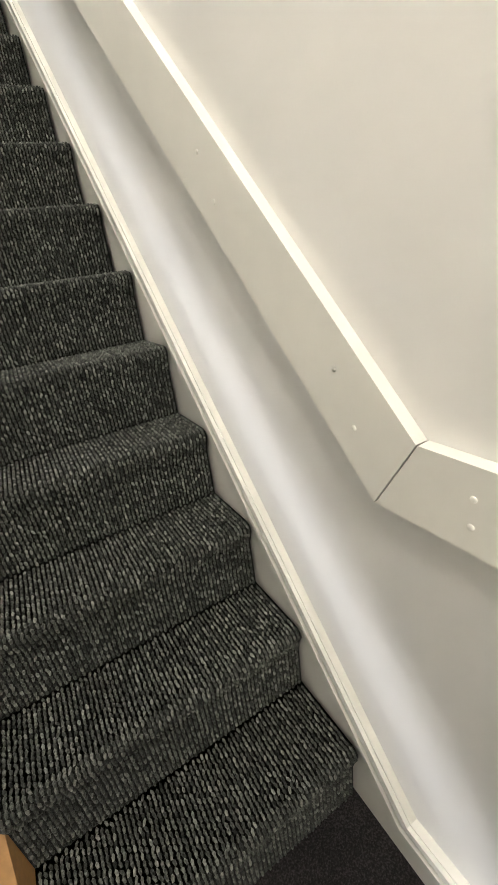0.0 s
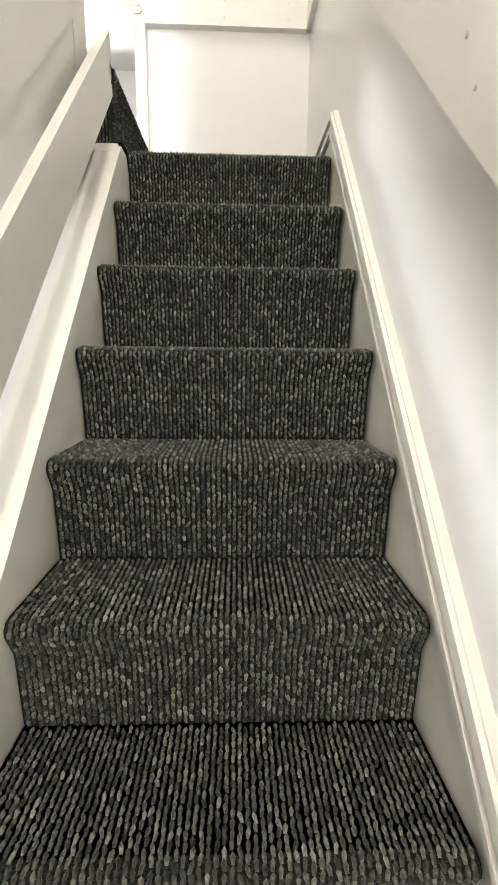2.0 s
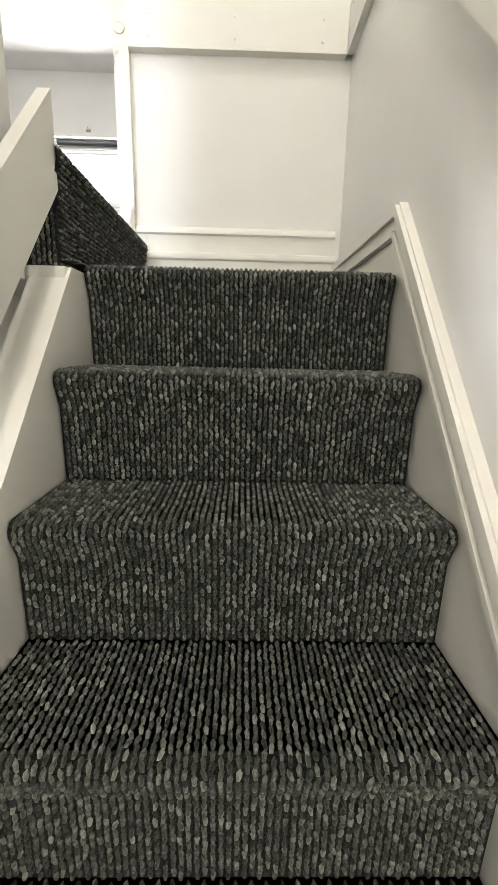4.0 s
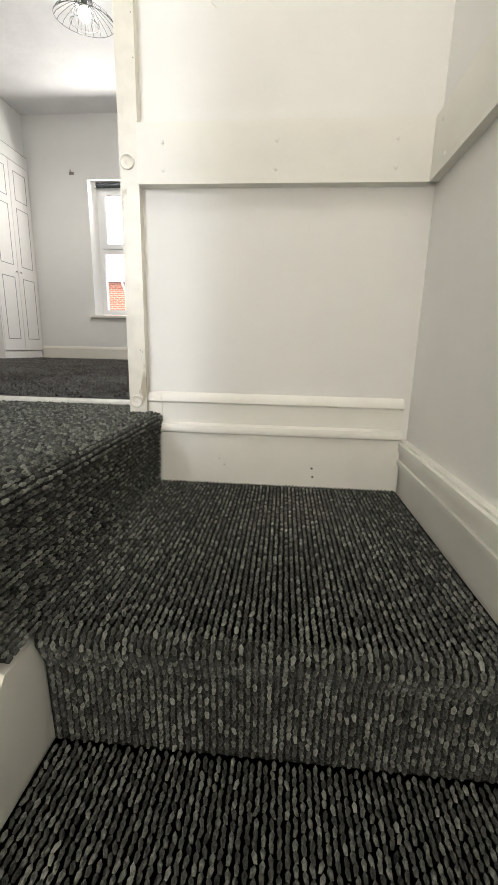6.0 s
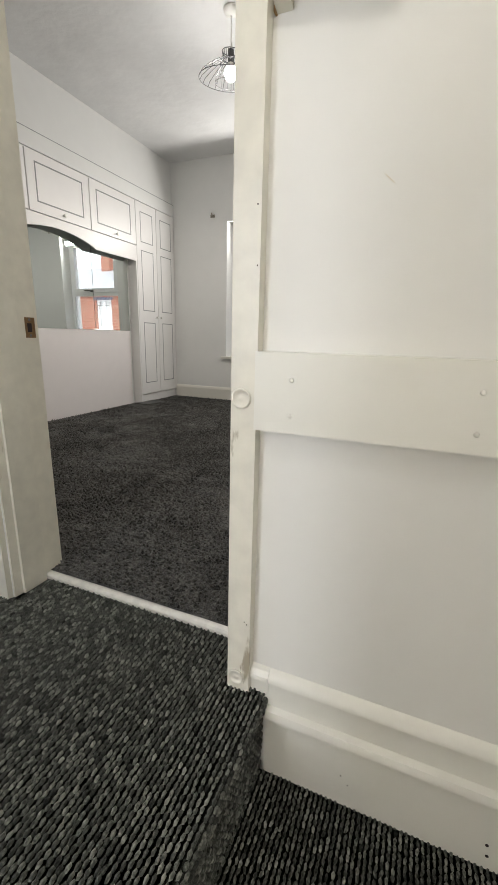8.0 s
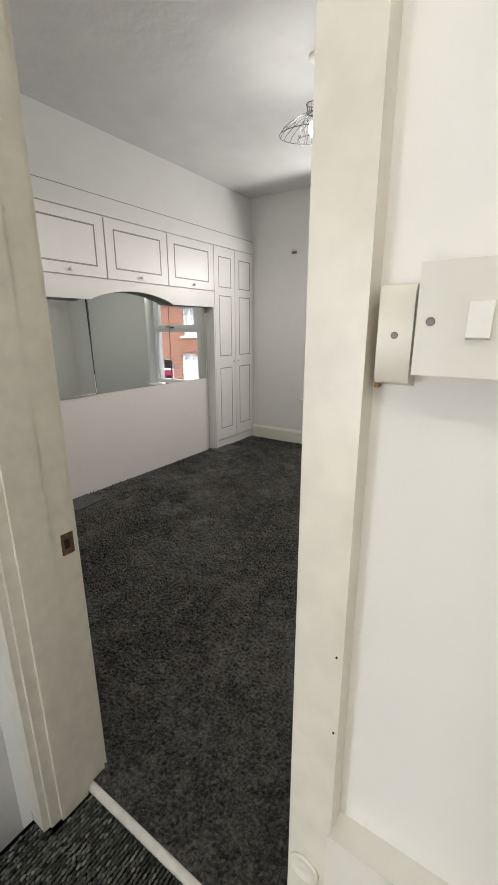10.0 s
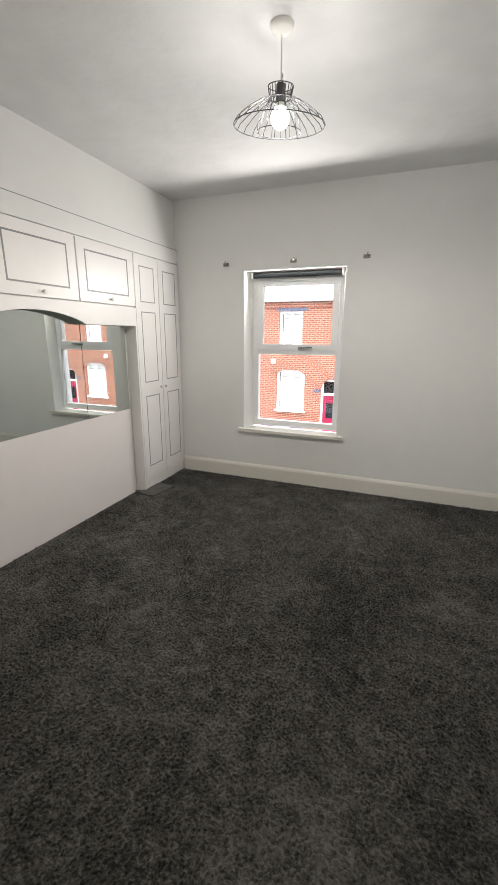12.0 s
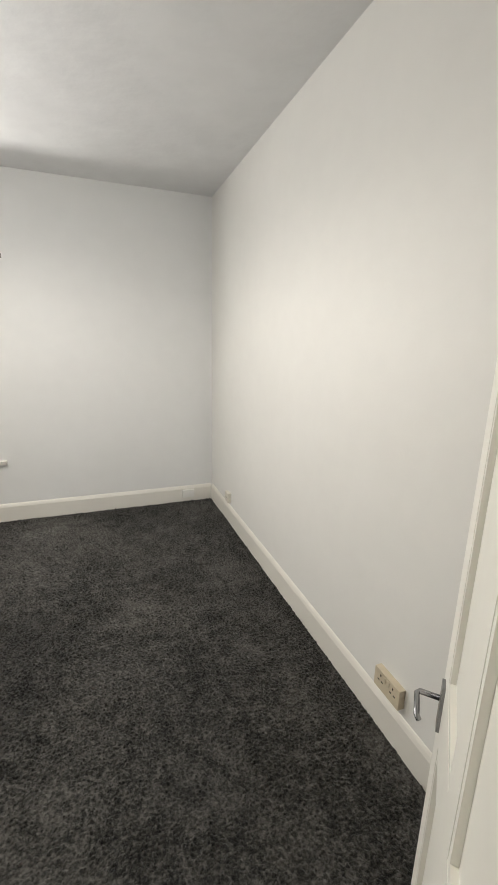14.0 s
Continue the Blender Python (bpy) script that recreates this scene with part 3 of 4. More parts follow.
# right string with its planted moulding, level again along landing and hall
FOOT = HALL + 0.115
yf = (FOOT - 0.03) / SL
yt = 0.062
bm = bmesh.new()
prism(bm, [(-4.3, HALL), (-1.9, HALL), (0.1, -0.2), (PANEL, -0.2), (PANEL, 0.13), (yt, 0.13), (yt - 0.01, SL * (yt - 0.01) + 0.05), (yf, FOOT), (-4.3, FOOT)], "x", WS - 0.014, WS)
structure(done("trim_string_east", bm, GLOSS), "white gloss-painted stair string with moulded edge", "stair string")
bm = bmesh.new()
for w0, w1, x in ((0.030, 0.108, WS - 0.020), (0.034, 0.048, WS - 0.028), (0.078, 0.102, WS - 0.030)):
    for quad in ([(-4.3, FOOT + w0 - 0.03), (yf - w0 * 0.4, FOOT + w0 - 0.03), (yf - w1 * 0.4, FOOT + w1 - 0.03), (-4.3, FOOT + w1 - 0.03)],
                 [(yf - w0 * 0.4, FOOT + w0 - 0.03), (yt - w0 * 0.2, 0.077 + w0), (yt - w1 * 0.2, 0.077 + w1), (yf - w1 * 0.4, FOOT + w1 - 0.03)],
                 [(yt - w0 * 0.2, 0.077 + w0), (PANEL - 0.012, 0.077 + w0), (PANEL - 0.012, 0.077 + w1), (yt - w1 * 0.2, 0.077 + w1)]):
        prism(bm, quad, "x", x, WS)
structure(done("trim_moulding_east", bm, GLOSS, bevel=0.003), "white gloss moulding along the stair string", "moulding")

# left string
bm = bmesh.new()
prism(bm, [(-1.74, -2.2), (-1.70, HALL), (-1.60, HALL), (0.06, -0.3), (0.06, 0.002), (-0.064, 0.001), (-1.74, SL * -1.74 + 0.075)], "x", WL + 0.002, XL - 0.006)
structure(done("trim_string_west", bm, GLOSS, bevel=0.004), "white gloss-painted stair string with flat top", "stair string")
bm = bmesh.new()
prism(bm, [(-2.12, HALL), (-1.742, HALL), (-1.742, SL * -1.742 - 0.06), (-2.12, SL * -2.12 - 0.02)], "x", WL + 0.004, XL - 0.003)
tagged(done("newel_base", bm, WOOD, bevel=0.008), "short varnished pine string end at the stair foot", "post")

structure(block("trim_slot_end", GLOSS, WL - 0.1, -0.012, -0.085, -0.066, -0.30, 0.0, bevel=0.002), "white gloss board closing the slot at the landing", "trim")

# left rail board
bm = bmesh.new()
ya, yb = -2.3, -0.048
lo, hi = 0.211, 0.396
prism(bm, [(ya, 1.10 * ya + lo), (-0.132, 0.066), (yb, 0.157), (yb, 1.064 * yb + hi), (ya, 1.064 * ya + hi)], "x", -0.058, -0.030)
tagged(done("rail_board", bm, GLOSS, bevel=0.004), "white gloss-painted flat rail board on the stair wall", "handrail")

# right rail board: level in the hall, sloping, level again over the landing, then along the panel wall
X0, X1 = WS - 0.024, WS - 0.0005
RS, RB, RT = 1.03, 0.605, 0.808           # slope and heights of its lower and upper edge at the landing's front
yl, yl2 = (0.897 - RB) / RS, (1.047 - RT) / RS
yb0, yb1 = -2.09, -2.165
rail = thing("stair_rail", "white painted flat board handrail nailed to the wall", "handrail")
bm = bmesh.new()
prism(bm, [(yb0, RS * yb0 + RB), (yl, 0.897), (yl2, 1.047), (yb1, RS * yb1 + RT)], "x", X0, X1)
done("sloping_board", bm, GLOSS, rail, bevel=0.007)
bm = bmesh.new()
prism(bm, [(yl + 0.001, 0.897), (PANEL - 0.03, 0.897), (PANEL - 0.03, 1.047), (yl2 + 0.001, 1.047)], "x", X0, X1)
done("level_board", bm, GLOSS, rail, bevel=0.004)
bm = bmesh.new()
zb0, zb1 = RS * yb0 + RB, RS * yb1 + RT
prism(bm, [(-4.2, zb0 - 0.005), (yb0 - 0.003, zb0), (yb1 - 0.003, zb1), (-4.2, zb1 - 0.005)], "x", X0, X1)
done("hall_board", bm, GLOSS, rail, bevel=0.007)
bm = bmesh.new()
box(bm, -0.066, X0 - 0.001, PANEL - 0.034, PANEL, 0.896, 1.048)
done("cross_board", bm, GLOSS, rail, bevel=0.003)


def nail(at, axis="y"):
    bm = bmesh.new()
    s = -1
    lathe(bm, at, [(0.005, 0.001), (0.0048, 0.001 * s), (0.0036, 0.002 * s), (0.0012, 0.0024 * s)], 10, axis)
    done("nail_head", bm, GLOSS, rail, smooth=True)


for x in (0.008, 0.322, 0.640):
    nail((x, PANEL - 0.034, 0.998)), nail((x, PANEL - 0.034, 0.930))
for y in (0.66, -0.95, -1.67, -2.03):
    c = RS * y + (RB + RT) / 2 if y < 0 else 0.972
    nail((X0, y + 0.02, c + 0.045), "x"), nail((X0, y - 0.02, c - 0.045), "x")
nail((X0, -2.25, zb1 - 0.045), "x"), nail((X0, -2.25, zb0 + 0.04), "x")

# panel wall: post, skirtings
bm = bmesh.new()
box(bm, JR, -0.064, PANEL - 0.028, PANEL, UP - 0.01, TOP)
box(bm, JR, JR + 0.005, PANEL, BACK + 0.02, UP - 0.01, TOP)
post = structure(done("trim_door_post", bm, WORN, bevel=0.003), "chipped cream gloss door post", "door frame")


def cover_button(z, r):
    bm = bmesh.new()
    lathe(bm, (-0.096, PANEL - 0.028, z), [(r, 0.001), (r, -0.0028), (r * 0.92, -0.0045), (r * 0.8, -0.0042), (r * 0.72, -0.0008), (r * 0.25, -0.0008), (r * 0.18, -0.0018), (0.0005, -0.002)], 24, "y")
    return tagged(done("cover_button", bm, WORN, smooth=True), "round painted plastic cover cap on the door post", "cover cap", "caps on the door post")


cover_button(0.955, 0.021), cover_button(0.282, 0.020)
bm = bmesh.new()
prism(bm, [(PANEL, -0.1), (PANEL - 0.022, -0.1), (PANEL - 0.022, 0.184), (PANEL - 0.030, 0.189), (PANEL - 0.032, 0.199), (PANEL - 0.026, 0.211), (PANEL - 0.012, 0.217), (PANEL - 0.012, 0.279), (PANEL - 0.020, 0.285), (PANEL - 0.019, 0.295), (PANEL - 0.010, 0.307), (PANEL, 0.313)], "x", -0.018, XR + 0.006)
structure(done("baseboard_landing", bm, GLOSS, smooth=False, bevel=0.002), "deep white gloss skirting with two moulded ledges", "skirting")
bm = bmesh.new()
prism(bm, [(PANEL, 0.236), (PANEL - 0.012, 0.236), (PANEL - 0.012, 0.279), (PANEL - 0.020, 0.285), (PANEL - 0.019, 0.295), (PANEL - 0.010, 0.307), (PANEL, 0.313)], "x", -0.064, -0.019)
structure(done("baseboard_return", bm, GLOSS), "short white gloss skirting beside the door post", "skirting")
def mark(name, label, x, z, sx, sz, y, turn=0, mat=None):
    """A nail hole or scratch in the paint."""
    bm = bmesh.new()
    n = 8
    ring_ = [(sx * math.cos(2 * math.pi * k / n), sz * math.sin(2 * math.pi * k / n)) for k in range(n)]
    prism(bm, ring_, "y", -0.0006, 0.001)
    o = done(name, bm, mat or HOLE)
    o.matrix_world = pose(x, y, z, 0, turn, 0)
    return tagged(o, label, "paint flaw", "flaws in the paint")


for x, z in ((0.466, 0.084), (0.470, 0.056)):
    mark("nail_hole", "small dark nail hole in the white skirting", x, z, 0.0035, 0.0035, PANEL - 0.0222)
for x, z in ((0.168, 0.105), (0.185, 0.085)):
    mark("nail_hole", "small dark nail hole in the white skirting", x, z, 0.0016, 0.0016, PANEL - 0.0222)
for x, z in ((-0.078, 0.44), (-0.072, 0.435), (-0.071, 1.30), (-0.069, 1.20)):
    mark("nail_hole", "small chip in the painted door post", x, z, 0.0012, 0.0016, PANEL - 0.0282)
mark("scratch", "short fine scratch in the painted panel", 0.145, 1.325, 0.0006, 0.012, PANEL - 0.0002, -48, CREAM)
mark("scratch", "short fine scratch in the painted panel", 0.30, 1.62, 0.0005, 0.010, PANEL - 0.0002, -60, CREAM)
# left door lining, stop and architrave
bm = bmesh.new()
box(bm, JL - 0.006, JL + 0.004, PANEL + 0.001, BACK + 0.004, UP - 0.01, 2.36)
box(bm, JL + 0.004, JL + 0.014, PANEL + 0.03, PANEL + 0.115, UP - 0.01, 2.36)
box(bm, -0.958, JL - 0.004, PANEL - 0.018, PANEL, UP - 0.01, 2.42)
box(bm, JL, JR, PANEL - 0.018, PANEL, 2.345, 2.42)
box(bm, JL - 0.06, JL - 0.004, BACK, BACK + 0.018, FLOOR, 2.42)
box(bm, JL, JR, PANEL, BACK, 2.345, 2.36)
structure(done("trim_door_lining", bm, WORN, bevel=0.003), "chipped cream gloss door lining", "door frame")
bm = bmesh.new()
box(bm, JL + 0.004, JL + 0.0055, BACK - 0.034, BACK + 0.000, 1.055, 1.115)
strike = thing("strike_plate", "tarnished brass latch plate on the door lining", "strike plate")
done("plate", bm, BRASS, strike)
block("latch_hole", HOLE, JL + 0.0056, JL + 0.0062, BACK - 0.027, BACK - 0.012, 1.072, 1.098, parent=strike)
for z in (1.062, 1.108):
    bm = bmesh.new()
    lathe(bm, (JL + 0.0055, BACK - 0.018, z), [(0.0045, 0), (0.0035, 0.0012)], 10, "x")
    done("screw", bm, SCREW, strike)
# threshold strip
bm = bmesh.new()
prism(bm, [(0.885, UP - 0.02), (0.885, UP + 0.010), (0.890, UP + 0.016), (0.908, UP + 0.018), (0.915, UP + 0.012), (0.915, UP - 0.02)], "x", JL, JR)
structure(done("threshold", bm, STRIP), "painted timber threshold strip between the two carpets", "threshold")

# ---- bedroom skirting ----
def skirting(name, pts):
    """Skirting boards with a chamfered top, from start to end along a wall with the room on the left hand."""
    bm = bmesh.new()
    for (x0, y0), (x1, y1) in pts:
        d = Vector((x1 - x0, y1 - y0, 0))
        n = Vector((-d.y, d.x, 0)).normalized()
        prof = [(0, FLOOR - 0.02), (0.016, FLOOR - 0.02), (0.016, FLOOR + 0.132), (0.010, FLOOR + 0.150), (0.004, FLOOR + 0.160), (0, FLOOR + 0.162)]
        a = [bm.verts.new(Vector((x0, y0, 0)) + n * o + Vector((0, 0, z))) for o, z in prof]
        b = [bm.verts.new(Vector((x1, y1, 0)) + n * o + Vector((0, 0, z))) for o, z in prof]
        bm.faces.new(a), bm.faces.new(b[::-1])
        for i in range(len(prof)):
            j = (i + 1) % len(prof)
            bm.faces.new((a[i], a[j], b[j], b[i]))
    return structure(done(name, bm, SKIRT), "cream gloss-painted skirting board", "skirting")


skirting("baseboard_window", [((WR - 0.017, WIN), (CABX + 0.001, WIN))])
skirting("baseboard_east", [((WR, BACK + 0.02), (WR, WIN - 0.017))])

# ---- window ----
bm = bmesh.new()
FY = WIN + 0.135
FX0, FX1 = -2.030, -1.128
prism(bm, [(WX0, WIN + 0.001), (FX0, FY), (FX0, FY + 0.15), (WX0 - 0.002, FY + 0.15)], "z", WZ0 - 0.02, WZ1)
prism(bm, [(WX1, WIN + 0.001), (WX1 + 0.002, FY + 0.15), (FX1, FY + 0.15), (FX1, FY)], "z", WZ0 - 0.02, WZ1)
structure(done("trim_window_reveal", bm, ROOM), "white plastered window reveal", "window reveal")
win = structure(thing("window_1", "white upvc window with a top-hung sash over a fixed pane", "window"))
bm = bmesh.new()
Z0, Z1 = 0.840, 2.345
T0, T1 = 1.590, 1.682
hollow(bm, "y", FY, FY + 0.07, (FX0, FX1, Z0, Z1), (FX0 + 0.055, FX1 - 0.045, Z0 + 0.06, Z1 - 0.055))
done("frame", bm, UPVC, win, bevel=0.005)
block("transom", UPVC, FX0 + 0.05, FX1 - 0.04, FY + 0.002, FY + 0.068, T0, T1 - 0.02, parent=win, bevel=0.004)
bm = bmesh.new()
sx0, sx1, sz0, sz1 = FX0 + 0.045, FX1 - 0.035, T1 - 0.045, Z1 - 0.045
hollow(bm, "y", FY - 0.016, FY + 0.03, (sx0, sx1, sz0, sz1), (sx0 + 0.062, sx1 - 0.062, sz0 + 0.055, sz1 - 0.05))
done("sash", bm, UPVC, win, bevel=0.006)
for z0, z1 in ((Z0 + 0.05, T0 + 0.01), (sz0 + 0.04, sz1 - 0.04)):
    g = block("pane", GLASS, FX0 + 0.04, FX1 - 0.03, FY + 0.034, FY + 0.038, z0, z1, parent=win)
    g.visible_shadow = False
bm = bmesh.new()
box(bm, -1.545, -1.505, FY - 0.030, FY - 0.016, sz0 + 0.008, sz0 + 0.030)
prism(bm, [(-1.52, sz0 + 0.012), (-1.405, sz0 + 0.022), (-1.40, sz0 + 0.032), (-1.445, sz0 + 0.036), (-1.523, sz0 + 0.030)], "y", FY - 0.046, FY - 0.030)
done("handle", bm, CHROME, win, bevel=0.003)
block("trickle_vent", UPVC, -1.73, -1.39, FY - 0.03, FY - 0.016, sz1 - 0.016, sz1 + 0.006, parent=win, bevel=0.003)
structure(block("sill_board", SKIRT, -2.134, -1.036, WIN - 0.045, FY, WZ0 - 0.028, WZ0, bevel=0.007), "white gloss window board", "window sill")
bm = bmesh.new()
lathe(bm, (FX0 + 0.02, WIN + 0.085, 2.345), [(0.026, 0), (0.026, FX1 - FX0 - 0.04)], 20, "x")
blind = thing("roller_blind", "dark grey roller blind, fully rolled up", "blind")
done("roll", bm, BLIND, blind, smooth=False)
blocks("bracket", PLASTIC_W, [(FX0 + 0.002, FX0 + 0.018, WIN + 0.05, WIN + 0.115, 2.315, 2.376), (FX1 - 0.018, FX1 - 0.002, WIN + 0.05, WIN + 0.115, 2.315, 2.376)], parent=blind, bevel=0.002)


def rod_hook(x):
    h = thing("curtain_hook", "small rusty curtain rod bracket above the window", "bracket", "brackets over the window", at=(x, WIN, 2.447))
    bm = bmesh.new()
    box(bm, -0.030, 0.030, -0.004, -0.0005, -0.016, 0.016)
    done("plate", bm, RUST, h, bevel=0.001)
    bm = bmesh.new()
    tube(bm, [(0.01, -0.003, 0.005), (0.01, -0.035, 0.004), (0.01, -0.050, -0.004), (0.01, -0.052, 0.012), (0.01, -0.046, 0.022)], 0.006, 6)
    tube(bm, [(-0.018, -0.003, 0.0), (-0.018, -0.022, -0.002)], 0.005, 6)
    done("hook", bm, RUST, h, smooth=True)


for x in (-2.272, -1.588, -0.930):
    rod_hook(x)

# ---- sockets and boxes in the bedroom ----
def socket(y, z, w, mat, label, gangs):
    s = thing("wall_socket", label, "socket", at=(WR, y, z))
    bm = bmesh.new()
    box(bm, -0.030, -0.0005, -w / 2, w / 2, -0.043, 0.043)
    done("box", bm, mat, s, bevel=0.004)
    for g in range(gangs):
        c = (g - (gangs - 1) / 2) * 0.072
        for dy, dz, a, b in ((0, 0.022, 0.003, 0.005), (-0.011, -0.002, 0.005, 0.003), (0.011, -0.002, 0.005, 0.003)):
            block("pin_hole", HOLE, -0.0308, -0.0298, c + dy - a, c + dy + a, dz - b, dz + b, parent=s)
    for g in range(gangs):
        c = (g - (gangs - 1) / 2) * 0.022
        block("switch", mat, -0.034, -0.0299, c - 0.006, c + 0.006, 0.012, 0.034, parent=s, bevel=0.0015)


socket(1.982, 0.508, 0.146, CREAM, "cream plastic double wall socket above the skirting", 2)
socket(4.16, 0.50, 0.086, PLASTIC, "white plastic single socket near the corner", 1)
bm = bmesh.new()
box(bm, 0.46, 0.575, WIN - 0.040, WIN - 0.0165, FLOOR + 0.05, FLOOR + 0.125)
tagged(done("junction_box", bm, PLASTIC_W, bevel=0.004), "small white plastic junction box on the skirting", "junction box")

# ---- switches on the panel wall ----
def switch_plate(name, x, z, depth, label, cat):
    s = thing(name, label, cat, at=(x, PANEL, z))
    bm = bmesh.new()
    box(bm, -0.0405, 0.0405, -depth + 0.008, -0.0005, -0.0385, 0.0385)
    done("back_box", bm, PLASTIC, s, bevel=0.002)
    bm = bmesh.new()
    box(bm, -0.042, 0.042, -depth, -depth + 0.0078, -0.040, 0.040)
    done("plate", bm, SWITCH, s, bevel=0.002)
    for dx in (-0.032, 0.030):
        bm = bmesh.new()
        lathe(bm, (dx, -depth, -0.001), [(0.0034, 0.001), (0.0032, -0.0008), (0.0012, -0.0012)], 12, "y")
        done("screw", bm, SCREW, s, smooth=False)
    bm = bmesh.new()
    prism(bm, [(-depth + 0.001, -0.014), (-depth - 0.0065, -0.012), (-depth - 0.0025, 0.012), (-depth + 0.001, 0.013)], "x", -0.0075, 0.0075)
    done("rocker", bm, PLASTIC_W, s, bevel=0.001)
    return s


switch_plate("light_switch", 0.017, 1.635, 0.036, "white plastic light switch on a raised box", "light switch")
ws = switch_plate("heater_switch", 0.101, 1.632, 0.046, "white water heater switch with a red neon", "switch")
block("neon", RED, -0.0115, 0.0115, -0.0485, -0.0455, 0.017, 0.027, parent=ws, bevel=0.001)
cur = bpy.data.curves.new("lettering", "FONT")
cur.body, cur.size, cur.align_x, cur.extrude = "water heater", 0.0078, "CENTER", 0.0002
txt = new("lettering", cur)
txt.parent = ws
txt.matrix_local = pose(0, -0.0463, -0.026, 90, 0, 0)
cur.materials.append(REDINK)
bm = bmesh.new()
prism(bm, [(PANEL - 0.0005, -0.040), (PANEL - 0.020, -0.036), (PANEL - 0.024, -0.030), (PANEL - 0.024, 0.034), (PANEL - 0.020, 0.040), (PANEL - 0.0005, 0.042)], "x", -0.0135, 0.0135)
cv = thing("cable_cover", "narrow cream plastic cable cover beside the switches", "cable cover", at=(-0.043, 0, 1.622))
done("body", bm, PLASTIC, cv, bevel=0.002)
bm = bmesh.new()
lathe(bm, (0.0, PANEL - 0.024, 0.002), [(0.003, 0.001), (0.0028, -0.0008), (0.001, -0.001)], 10, "y")
done("screw", bm, SCREW, cv)
bm = bmesh.new()
box(bm, -0.0165, -0.0136, PANEL - 0.012, PANEL - 0.0005, -0.042, 0.03)
done("bare_edge", bm, TAN, cv)
block("bare_edge", TAN, -0.0385, 0.0395, -0.005, -0.0005, -0.0408, -0.0386, parent=bpy.data.objects["light_switch"])

# ---- bedroom door, folded right back ----
HX, HY = JR + 0.015, BACK + 0.020
ang = math.degrees(math.atan2(0.50, 0.52))
door = structure(thing("door_1", "white panelled bedroom door, swung wide open", "door", at=(HX, HY, FLOOR + 0.012)))
door.rotation_euler = (0, 0, radians(ang))
DW, DH, DT = 0.745, 2.05, 0.036
bm = bmesh.new()
st_, mid = 0.098, 0.86
for d in ((0, st_, 0, DH), (DW - st_, DW, 0, DH), (st_, DW - st_, 0, 0.20), (st_, DW - st_, DH - 0.10, DH), (st_, DW - st_, 0.74, 0.90), (DW / 2 - 0.045, DW / 2 + 0.045, 0.20, 0.74), (DW / 2 - 0.045, DW / 2 + 0.045, 0.90, DH - 0.10)):
    box(bm, d[0], d[1], -DT, 0, d[2], d[3])
done("frame", bm, GLOSS, door, bevel=0.002)
for x0, x1 in ((st_, DW / 2 - 0.045), (DW / 2 + 0.045, DW - st_)):
    for z0, z1 in ((0.20, 0.74), (0.90, DH - 0.10)):
        block("panel", GLOSS, x0, x1, -DT + 0.012, -0.012, z0, z1, parent=door)
        for o in (-DT + 0.001, -0.013):
            bm = bmesh.new()
            hollow(bm, "y", o, o + 0.012, (x0, x1, z0, z1), (x0 + 0.016, x1 - 0.016, z0 + 0.016, z1 - 0.016))
            done("bead", bm, GLOSS, door, bevel=0.003)
hz = 0.800
for s in (-1, 1):
    y = -DT if s < 0 else 0.0
    h = new("lever_handle")
    h.parent = door
    bm = bmesh.new()
    box(bm, DW - 0.066, DW - 0.036, y + (-0.007 if s < 0 else 0), y + (0 if s < 0 else 0.007), hz - 0.058, hz + 0.058)
    p = done("backplate", bm, CHROME, h, bevel=0.003)
    bm = bmesh.new()
    o = y + 0.008 * s
    tube(bm, [(DW - 0.052, o, hz + 0.02), (DW - 0.052, o + 0.040 * s, hz + 0.02), (DW - 0.060, o + 0.046 * s, hz + 0.02), (DW - 0.08, o + 0.044 * s, hz + 0.018), (DW - 0.112, o + 0.042 * s, hz + 0.013), (DW - 0.120, o + 0.037 * s, hz + 0.011)], 0.0062, 8)
    done("lever", bm, CHROME, h, smooth=True)

# ---- fitted wardrobes ----
LOWX = -2.915


def inlay(parent, y0, y1, z0, z1, w=0.011):
    bm = bmesh.new()
    hollow(bm, "x", CABX - 0.0002, CABX + 0.0013, (y0, y1, z0, z1), (y0 + w, y1 - w, z0 + w, z1 - w))
    done("inlay", bm, GREYLINE, parent)


def knob(parent, x, y, z, r=0.014):
    bm = bmesh.new()
    lathe(bm, (x, y, z), [(r * 0.55, 0), (r * 0.5, 0.010), (r, 0.016), (r, 0.022), (r * 0.6, 0.027)], 14, "x")
    done("knob", bm, PLASTIC_W, parent, smooth=True)


def overhead(y0, y1):
    c = thing("overhead_cupboard", "white overhead cupboard with grey inlaid door border", "cupboard", "cupboards over the mirror")
    block("carcass", CAB, -3.34, CABX - 0.020, y0 + 0.001, y1 - 0.001, 2.015, 2.475, parent=c)
    d = new("door")
    d.parent = c
    block("leaf", CAB, CABX - 0.019, CABX, y0 + 0.005, y1 - 0.005, 2.022, 2.462, parent=d, bevel=0.003)
    inlay(d, y0 + 0.085, y1 - 0.085, 2.098, 2.394)
    knob(d, CABX, (y0 + y1) / 2 + 0.01, 2.058)


for y0, y1 in ((1.966, 2.645), (2.647, 3.325), (3.327, 3.997)):
    overhead(y0, y1)
